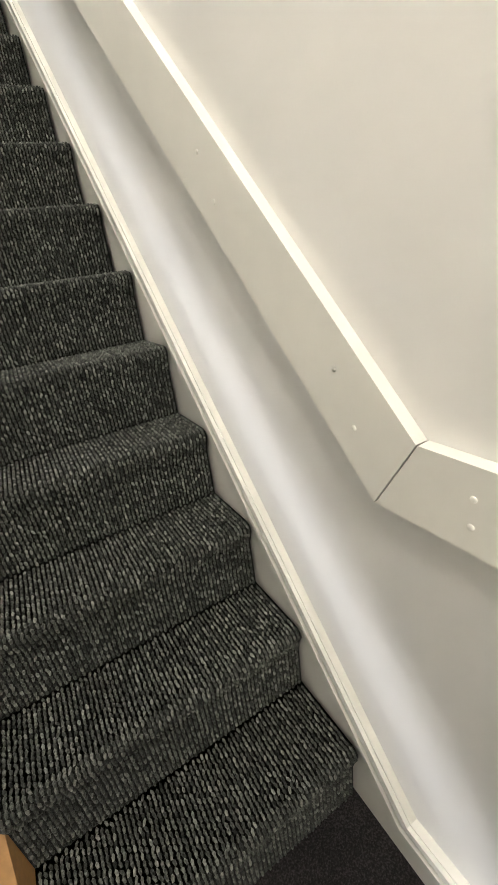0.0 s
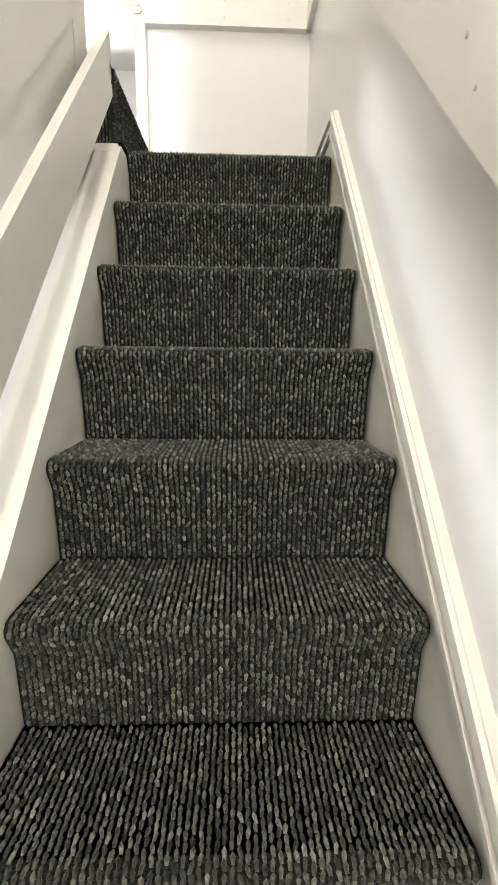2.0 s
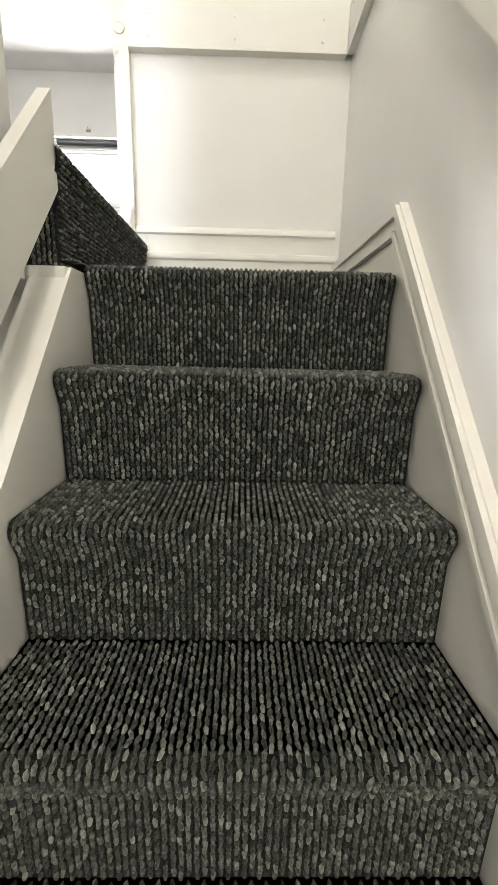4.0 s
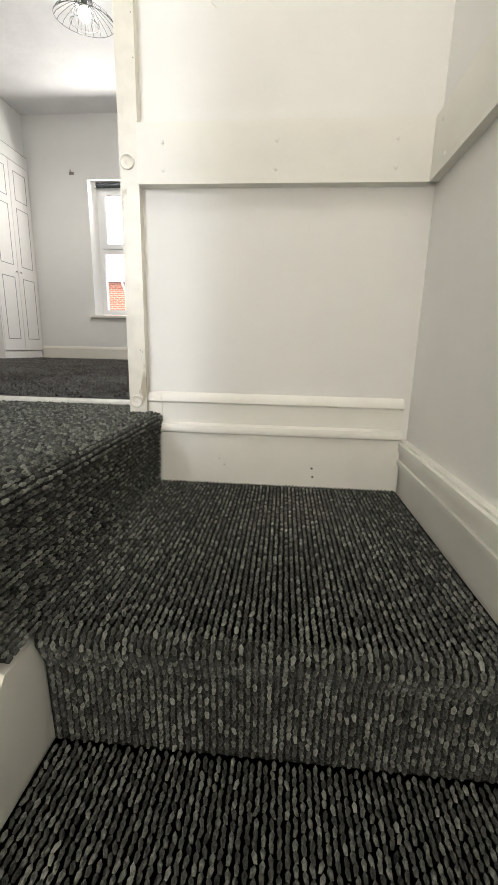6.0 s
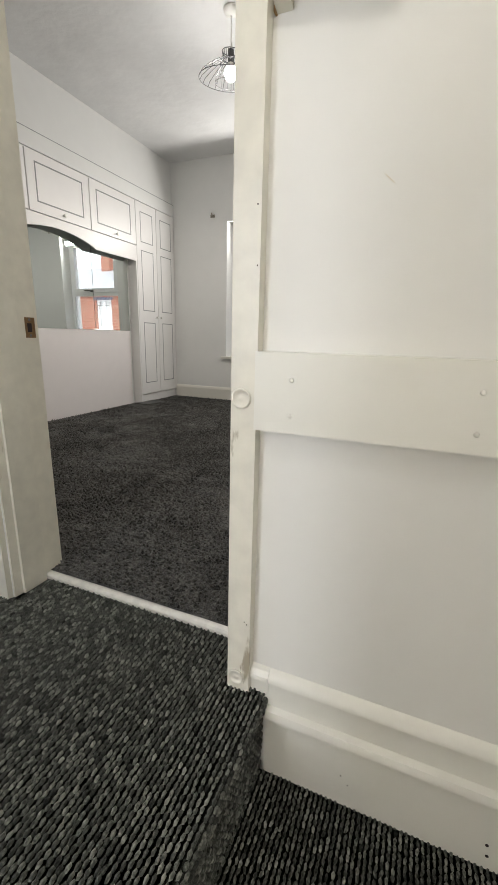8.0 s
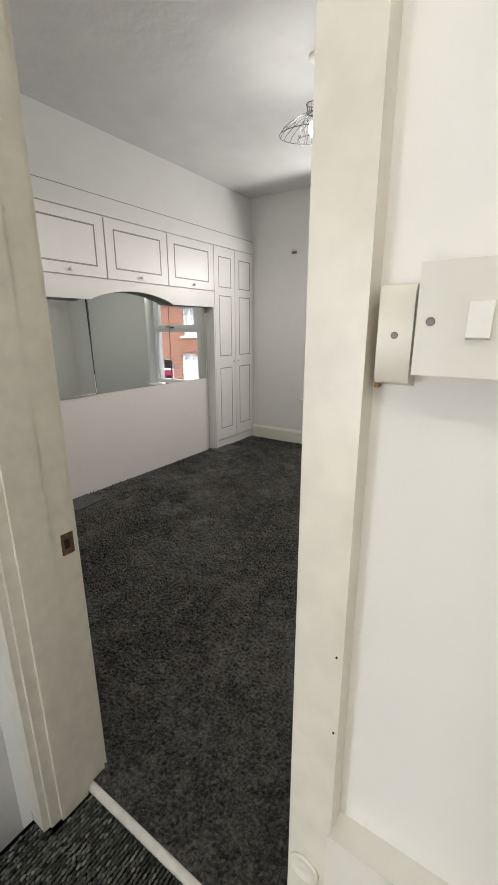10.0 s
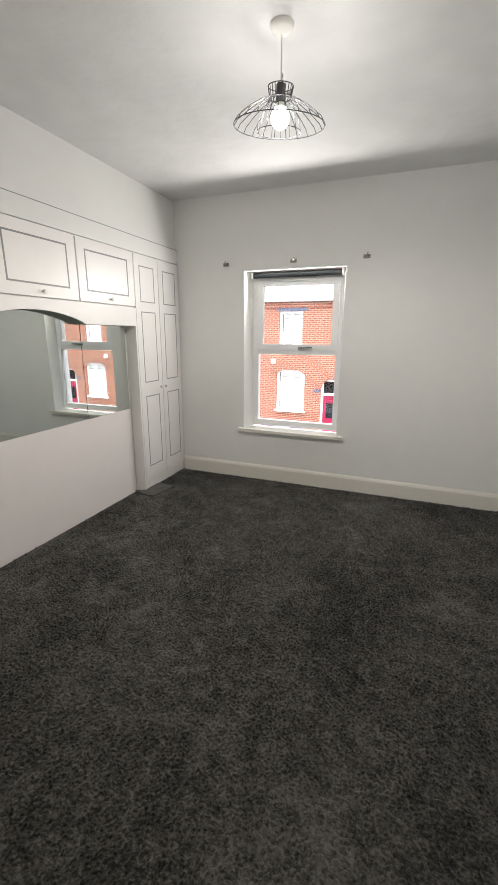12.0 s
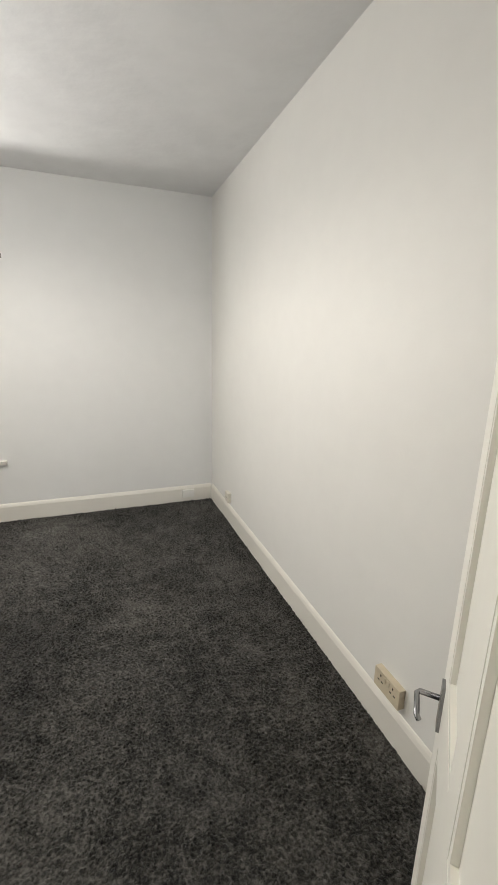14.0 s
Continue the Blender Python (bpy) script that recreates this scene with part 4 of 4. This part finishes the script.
# arched pelmet below the cupboards
bm = bmesh.new()
arc = [(2.47 + 0.90 * k / 24, 1.855 + 0.085 * math.sin(math.pi * k / 24) ** 0.75) for k in range(25)]
prism(bm, [(1.966, 2.013), (1.966, 1.855)] + arc + [(3.997, 1.855), (3.997, 2.013)], "x", CABX - 0.018, CABX - 0.001)
tagged(done("arched_pelmet", bm, CAB), "white pelmet board with a shallow arch over the mirror", "pelmet")
# cover fascia above
structure(block("trim_wardrobe_fascia", ROOM, CABX - 0.029, CABX - 0.003, 1.966, WIN - 0.001, 2.476, 2.605, bevel=0.003), "white fascia above the wardrobes", "fascia")
# solid grey strip: the shadow line above the fascia, put into colour
structure(block("trim_fascia_shadow_gap", GREYLINE, CABX - 0.0295, CABX - 0.0015, 1.966, WIN - 0.002, 2.6055, 2.6095), "thin grey strip drawn for the shadow gap over the wardrobe fascia", "gap")
# pale board and sliding mirrors
tagged(block("back_board", PINK, LOWX - 0.02, LOWX, 1.966, 3.93, FLOOR - 0.01, 1.103, bevel=0.002), "plain pinkish-white board below the mirrors", "panel")
structure(block("wall_behind_mirror", ROOM, -3.34, LOWX - 0.021, 1.966, 3.997, FLOOR - 0.02, 2.013), "wall behind the mirrors", "wall")


def mirror(y0, y1, x):
    c = thing("mirror_panel", "frameless mirror panel standing on the pale board", "mirror", "mirrors in the alcove")
    block("glass", MIRROR, x - 0.005, x, y0, y1, 1.105, 2.005, parent=c)
    return c


ml = mirror(1.968, 2.500, LOWX + 0.010)
mirror(2.502, 3.390, LOWX + 0.001)
mirror(3.393, 3.93, LOWX + 0.004)
block("edge_strip", WIRE, LOWX + 0.0102, LOWX + 0.0125, 2.493, 2.5005, 1.105, 2.005, parent=ml)
bm = bmesh.new()
tube(bm, [(LOWX + 0.016, 2.487, 1.27), (LOWX + 0.016, 2.489, 1.123), (LOWX + 0.016, 2.481, 1.115), (LOWX + 0.016, 2.28, 1.113)], 0.004, 6)
done("clip_wire", bm, PLASTIC_W, ml, smooth=True)
# this panel leans back a little
ml.matrix_world = pose(LOWX + 0.01, 0, 1.105, 0, -1.8, 0) @ pose(-LOWX - 0.01, 0, -1.105)
# scuffed corner on the mirror
bm = bmesh.new()
for k in range(16):
    y, z = 2.00 + random.random() * 0.10, 1.117 + random.random() * 0.035
    box(bm, LOWX + 0.0101, LOWX + 0.0106, y, y + 0.012 + 0.04 * random.random(), z, z + 0.002 + 0.006 * random.random())
done("scuff", bm, GREYLINE, ml)

# tall wardrobe
w = thing("wardrobe", "tall white fitted wardrobe with two grey-lined doors", "wardrobe")
bm = bmesh.new()
box(bm, -3.34, CABX - 0.020, 4.000, WIN - 0.001, FLOOR + 0.10, 2.475)
done("carcass", bm, CAB, w)
block("plinth", CAB, -3.34, CABX - 0.012, 4.000, WIN - 0.018, FLOOR - 0.01, FLOOR + 0.098, parent=w)
block("side_panel", CAB, CABX - 0.11, CABX - 0.002, 3.980, 3.998, FLOOR - 0.01, 2.012, parent=w, bevel=0.001)
for y0, y1, ky in ((4.000, 4.368, 4.328), (4.372, 4.740, 4.412)):
    d = new("door")
    d.parent = w
    block("leaf", CAB, CABX - 0.019, CABX, y0 + 0.002, y1 - 0.002, FLOOR + 0.105, 2.466, parent=d, bevel=0.003)
    for z0, z1 in ((0.50, 1.205), (1.335, 1.983), (2.066, 2.375)):
        inlay(d, y0 + 0.075, y1 - 0.070, z0, z1, 0.008)
    knob(d, CABX, ky, 1.270, 0.012)


# loose offcuts of carpet by the board
def offcut(x, y, sx, sy, rz):
    bm = bmesh.new()
    bmesh.ops.create_grid(bm, x_segments=10, y_segments=10, size=0.5)
    for v in bm.verts:
        v.co = (v.co.x * sx + 0.006 * noise.noise((v.co.y * 9, 2, x)), v.co.y * sy + 0.006 * noise.noise((v.co.x * 9, 5, x)), 0.010 + 0.004 * noise.noise((v.co.x * 3, v.co.y * 3, y)))
    bmesh.ops.solidify(bm, geom=bm.faces[:], thickness=0.009)
    o = done("carpet_offcut", bm, OFFCUT)
    o.matrix_world = pose(x, y, FLOOR + 0.004, 0, 0, rz)
    tagged(o, "loose grey offcut of carpet laid on the floor", "carpet offcut", "offcuts by the wardrobes")


OFFCUT = carpet_material("grey_felt_back", (0.06, 0.06, 0.06), (0.085, 0.085, 0.083), (0.12, 0.12, 0.115), 90, 6)
offcut(-2.79, 2.17, 0.21, 0.27, 4)
offcut(-2.75, 4.04, 0.20, 0.30, -8)

# ---- pendant lamp ----
LX, LY = -1.14, 2.845
pend = thing("pendant_lamp", "wire cage pendant lamp with a lit white bulb", "lamp", at=(LX, LY, TOP))
bm = bmesh.new()
lathe(bm, (0, 0, 0), [(0.050, -0.001), (0.050, -0.012), (0.044, -0.026), (0.018, -0.034), (0.006, -0.040)], 24)
done("ceiling_rose", bm, PLASTIC_W, pend, smooth=True)
bm = bmesh.new()
tube(bm, [(0, 0, -0.035), (0.001, 0, -0.13), (0.0, 0.001, -0.215)], 0.0032, 6)
lathe(bm, (0.006, 0, -0.19), [(0.003, -0.012), (0.006, 0), (0.003, 0.012)], 8)
done("cord", bm, PLASTIC_W, pend, smooth=True)
tilt = pose(0, 0, -0.225, 7, 4, 0)


def cage(bm, m, rings, ribs, n=40, r=0.0018):
    for rad, z in (rings[0], rings[-1]):
        tube(bm, [m @ Vector((rad * math.cos(2 * math.pi * i / n), rad * math.sin(2 * math.pi * i / n), z)) for i in range(n)], r * 1.2, 6, True)
    for k in range(ribs):
        t = 2 * math.pi * k / ribs
        tube(bm, [m @ Vector((rad * math.cos(t), rad * math.sin(t), z)) for rad, z in rings], r, 5)


bm = bmesh.new()
cage(bm, tilt, [(0.056, 0.0), (0.052, -0.02), (0.048, -0.040)], 22)
cage(bm, tilt, [(0.048, -0.042), (0.095, -0.058), (0.150, -0.090), (0.190, -0.118), (0.206, -0.142)], 22)
cage(bm, tilt, [(0.046, -0.046), (0.070, -0.080), (0.092, -0.125), (0.100, -0.165)], 14, r=0.0014)
done("wire_shade", bm, WIRE, pend, smooth=True)
bm = bmesh.new()
lathe(bm, (0, 0, 0), [(0.020, -0.218), (0.021, -0.275), (0.016, -0.290)], 16)
done("lampholder", bm, WIRE, pend, smooth=True)
bm = bmesh.new()
lathe(bm, (0, 0, 0), [(0.013, -0.292), (0.018, -0.303), (0.031, -0.315), (0.039, -0.331), (0.041, -0.345), (0.038, -0.361), (0.029, -0.375), (0.016, -0.384), (0.003, -0.387)], 20)
bulb = done("bulb", bm, BULB, pend, smooth=True)
bm = bmesh.new()
lathe(bm, (0, 0, 0), [(0.018, -0.288), (0.024, -0.296), (0.027, -0.306), (0.027, -0.310), (0.012, -0.312)], 20)
done("bulb_base", bm, PLASTIC_W, pend, smooth=True)
bulb.visible_shadow = False

# landing bulb on the stairwell ceiling, out of sight above the walker
pl = thing("landing_pendant", "bare pendant bulb over the stair landing", "lamp", at=(0.3, -0.35, TOP))
bm = bmesh.new()
lathe(bm, (0, 0, 0), [(0.045, -0.001), (0.045, -0.012), (0.02, -0.030), (0.004, -0.034), (0.004, -0.20), (0.020, -0.205), (0.020, -0.235)], 20)
done("ceiling_rose", bm, PLASTIC_W, pl, smooth=True)
bm = bmesh.new()
lathe(bm, (0, 0, 0), [(0.014, -0.236), (0.030, -0.265), (0.036, -0.290), (0.024, -0.325), (0.004, -0.332)], 16)
b2 = done("bulb", bm, BULB, pl, smooth=True)
b2.visible_shadow = False
# pendant and flex added out of view, to hold the stair foot's fill light
ph = copy_thing(pl, pose(0.1, -3.2, 1.08))
ph["label"] = "unseen pendant bulb added to brighten the stair foot"
block("flex", PLASTIC_W, 0.098, 0.102, -3.202, -3.198, 1.07, TOP, parent=None)
tagged(bpy.data.objects["flex"], "white flex added for the unseen bulb over the stair foot", "flex")

# ---- street ----
GY, STREET = 17.0, -2.8
structure(block("ground", PAVING, -400, 400, WIN + 0.31, 700, STREET - 0.3, STREET - 0.02), "grey ground reaching the distance", "ground")
structure(block("road", ASPHALT, -120, 120, 7.2, 15.4, STREET - 0.018, STREET), "grey asphalt street", "road")
bm = bmesh.new()
box(bm, -120, 120, 15.4, GY + 0.1, STREET - 0.018, STREET + 0.12)
structure(done("pavement", bm, PAVING), "concrete pavement with kerb", "pavement")


def terrace_house(cx):
    """Two-storey red brick terraced house: arched ground-floor window, door, upper window with dark lintel."""
    h = thing("terraced_house", "red brick terraced house with white windows and slate roof", "house", "terrace across the street", at=(cx, GY, STREET + 0.12))
    E_ = 5.78
    W2 = 2.35
    win_u, win_l, dr = (-0.52, 0.42, 3.95, 5.36), (-0.59, 0.59, 1.43, 3.06), (1.28, 2.16, 0.0, 2.75)
    bm = bmesh.new()
    xs = [-W2, win_l[0], win_u[0], win_u[1], win_l[1], dr[0], dr[1], W2]
    zs = [0, win_l[2], dr[3], win_l[3], win_u[2], win_u[3], E_]
    for a, b in zip(xs, xs[1:]):
        for c, d in zip(zs, zs[1:]):
            mx, mz = (a + b) / 2, (c + d) / 2
            if any(o[0] < mx < o[1] and o[2] < mz < o[3] for o in (win_u, win_l, dr)):
                continue
            box(bm, a, b, 0, 0.25, c, d)
    bmesh.ops.remove_doubles(bm, verts=bm.verts, dist=0.001)
    done("wall", bm, BRICK, h)
    bm = bmesh.new()
    prism(bm, [(-0.02, E_), (4.0, E_ + 1.75), (8.0, E_), (8.0, E_ - 0.1), (-0.02, E_ - 0.1)], "x", -W2, W2)
    done("roof", bm, SLATE, h)
    bm = bmesh.new()
    lathe(bm, (-W2, -0.08, E_ - 0.03), [(0.06, 0), (0.06, 2 * W2)], 10, "x")
    tube(bm, [(-1.55, -0.08, E_ - 0.05), (-1.45, -0.06, E_ - 0.35), (-1.40, -0.05, E_ - 0.55), (-1.40, -0.05, 0.1)], 0.035, 8)
    done("gutter", bm, UPVC, h)
    blocks("lintel", LINTEL, [(-0.62, 0.62, -0.015, 0.1, 5.362, 5.55)], parent=h)
    blocks("brick_band", BRICK, [(-W2, W2, -0.03, -0.001, E_ - 0.30, E_ - 0.18), (-W2, W2, -0.05, -0.001, E_ - 0.17, E_ - 0.10)], parent=h)
    blocks("sill", STONE, [(-0.66, 0.66, -0.06, 0.12, 1.34, 1.428), (-0.60, 0.60, -0.06, 0.12, 3.87, 3.948)], parent=h)
    # rubbed arch over the lower window and its filled head
    bm = bmesh.new()
    n = 18
    for k in range(n):
        t0, t1 = math.pi * (0.22 + 0.56 * k / n), math.pi * (0.22 + 0.56 * (k + 0.88) / n)
        pts = [(0.92 * math.cos(t0), 2.20 + 0.92 * math.sin(t0)), (0.92 * math.cos(t1), 2.20 + 0.92 * math.sin(t1)), (1.14 * math.cos(t1), 2.20 + 1.14 * math.sin(t1)), (1.14 * math.cos(t0), 2.20 + 1.14 * math.sin(t0))]
        prism(bm, pts, "y", -0.02, -0.001)
    done("brick_arch", bm, BRICK, h)
    for o in (win_u, win_l):
        f = new("window")
        f.parent = h
        bm = bmesh.new()
        hollow(bm, "y", 0.06, 0.14, o, (o[0] + 0.09, o[1] - 0.09, o[2] + 0.09, o[3] - 0.09))
        done("frame", bm, UPVC, f)
        block("mullion", UPVC, -0.05, 0.05, 0.07, 0.13, o[2] + 0.088, o[3] - 0.088, parent=f)
        block("curtain", CURTAIN, o[0] + 0.12, o[1] - 0.09, 0.18, 0.20, o[2], o[3], parent=f)
        blocks("pane", CARGLASS, [(o[0] + 0.09, -0.05, 0.205, 0.21, o[2] + 0.09, o[3] - 0.09)], parent=f)
        blocks("vent", GREYLINE, [(-0.34, -0.14, 0.05, 0.059, o[3] - 0.30, o[3] - 0.25), (0.14, 0.38, 0.05, 0.059, o[3] - 0.30, o[3] - 0.25)], parent=f)
    # round-headed doorway: brick corners, gauged arch
    for sx in (-1, 1):
        bm = bmesh.new()
        arc = [(1.72 + sx * 0.44 * math.cos(math.pi * q / 20), 2.33 + 0.42 * math.sin(math.pi * q / 20)) for q in range(11)]
        prism(bm, arc[:-1] + [(1.72 + sx * 0.01, 2.7505), (1.72 + sx * 0.44, 2.7505)], "y", 0.001, 0.2)
        done("door_spandrel", bm, BRICK, h)
    bm = bmesh.new()
    for q in range(20):
        t0, t1 = math.pi * q / 20, math.pi * (q + 0.86) / 20
        prism(bm, [(1.72 + 0.45 * math.cos(t0), 2.33 + 0.45 * math.sin(t0)), (1.72 + 0.45 * math.cos(t1), 2.33 + 0.45 * math.sin(t1)), (1.72 + 0.66 * math.cos(t1), 2.33 + 0.66 * math.sin(t1)), (1.72 + 0.66 * math.cos(t0), 2.33 + 0.66 * math.sin(t0))], "y", -0.02, -0.001)
    done("door_arch", bm, BRICK, h)
    blocks("impost", LINTEL, [(0.98, 1.27, -0.03, -0.001, 2.22, 2.34)], parent=h)
    d = new("front_door")
    d.parent = h
    bm = bmesh.new()
    hollow(bm, "y", 0.04, 0.14, dr, (dr[0] + 0.09, dr[1] - 0.09, 0.02, dr[3] - 0.08))
    done("frame", bm, UPVC, d)
    block("transom", UPVC, dr[0] + 0.088, dr[1] - 0.088, 0.05, 0.13, 2.10, 2.20, parent=d)
    block("leaf", DOORPAINT, dr[0] + 0.092, dr[1] - 0.092, 0.09, 0.13, 0.02, 2.098, parent=d)
    blocks("glazing", CARGLASS, [(dr[0] + 0.092, dr[1] - 0.092, 0.10, 0.12, 2.202, dr[3] - 0.082), (dr[0] + 0.22, dr[1] - 0.22, 0.08, 0.089, 1.2, 1.8)], parent=d)
    blocks("alarm_box", STONE, [(-0.83, -0.63, -0.08, -0.001, 3.32, 3.50)], parent=h)
    bm = bmesh.new()
    box(bm, -2.3, -1.7, 3.4, 4.3, E_ + 1.2, E_ + 2.9)
    box(bm, -2.36, -1.64, 3.34, 4.36, E_ + 2.55, E_ + 2.7)
    done("chimney", bm, BRICK, h)
    return h


first = terrace_house(-4.98)
for k in (-4, -3, -2, -1, 1, 2, 3, 4):
    copy_thing(first, pose(-4.98 + 4.7 * k, GY, STREET + 0.12))


def parked_car(x, y):
    c = thing("parked_car", "dark blue parked hatchback car", "car", at=(x, y, STREET))
    bm = bmesh.new()
    prism(bm, [(-2.0, 0.30), (2.0, 0.30), (2.02, 0.65), (1.85, 0.86), (0.95, 0.95), (0.45, 1.38), (-1.0, 1.44), (-1.75, 1.05), (-2.0, 0.90)], "y", -0.82, 0.82)
    done("body", bm, CARPAINT, c, bevel=0.07)
    for s in (-1, 1):
        bm = bmesh.new()
        prism(bm, [(0.82, 0.97), (0.42, 1.32), (-0.96, 1.37), (-1.50, 1.05)], "y", 0.815 * s, 0.824 * s)
        done("side_glass", bm, CARGLASS, c)
    for wx in (-1.25, 1.25):
        for s in (-1, 1):
            bm = bmesh.new()
            lathe(bm, (wx, 0.70 * s - 0.1, 0.31), [(0.20, 0.0), (0.31, 0.02), (0.31, 0.19), (0.20, 0.21)], 20, "y")
            done("wheel", bm, RUBBER, c)


parked_car(-4.6, 14.3)
structure(block("backdrop_house_front", BRICK, -30, 30, WIN + 0.305, WIN + 0.32, STREET, -0.35), "own street front below the window", "wall")
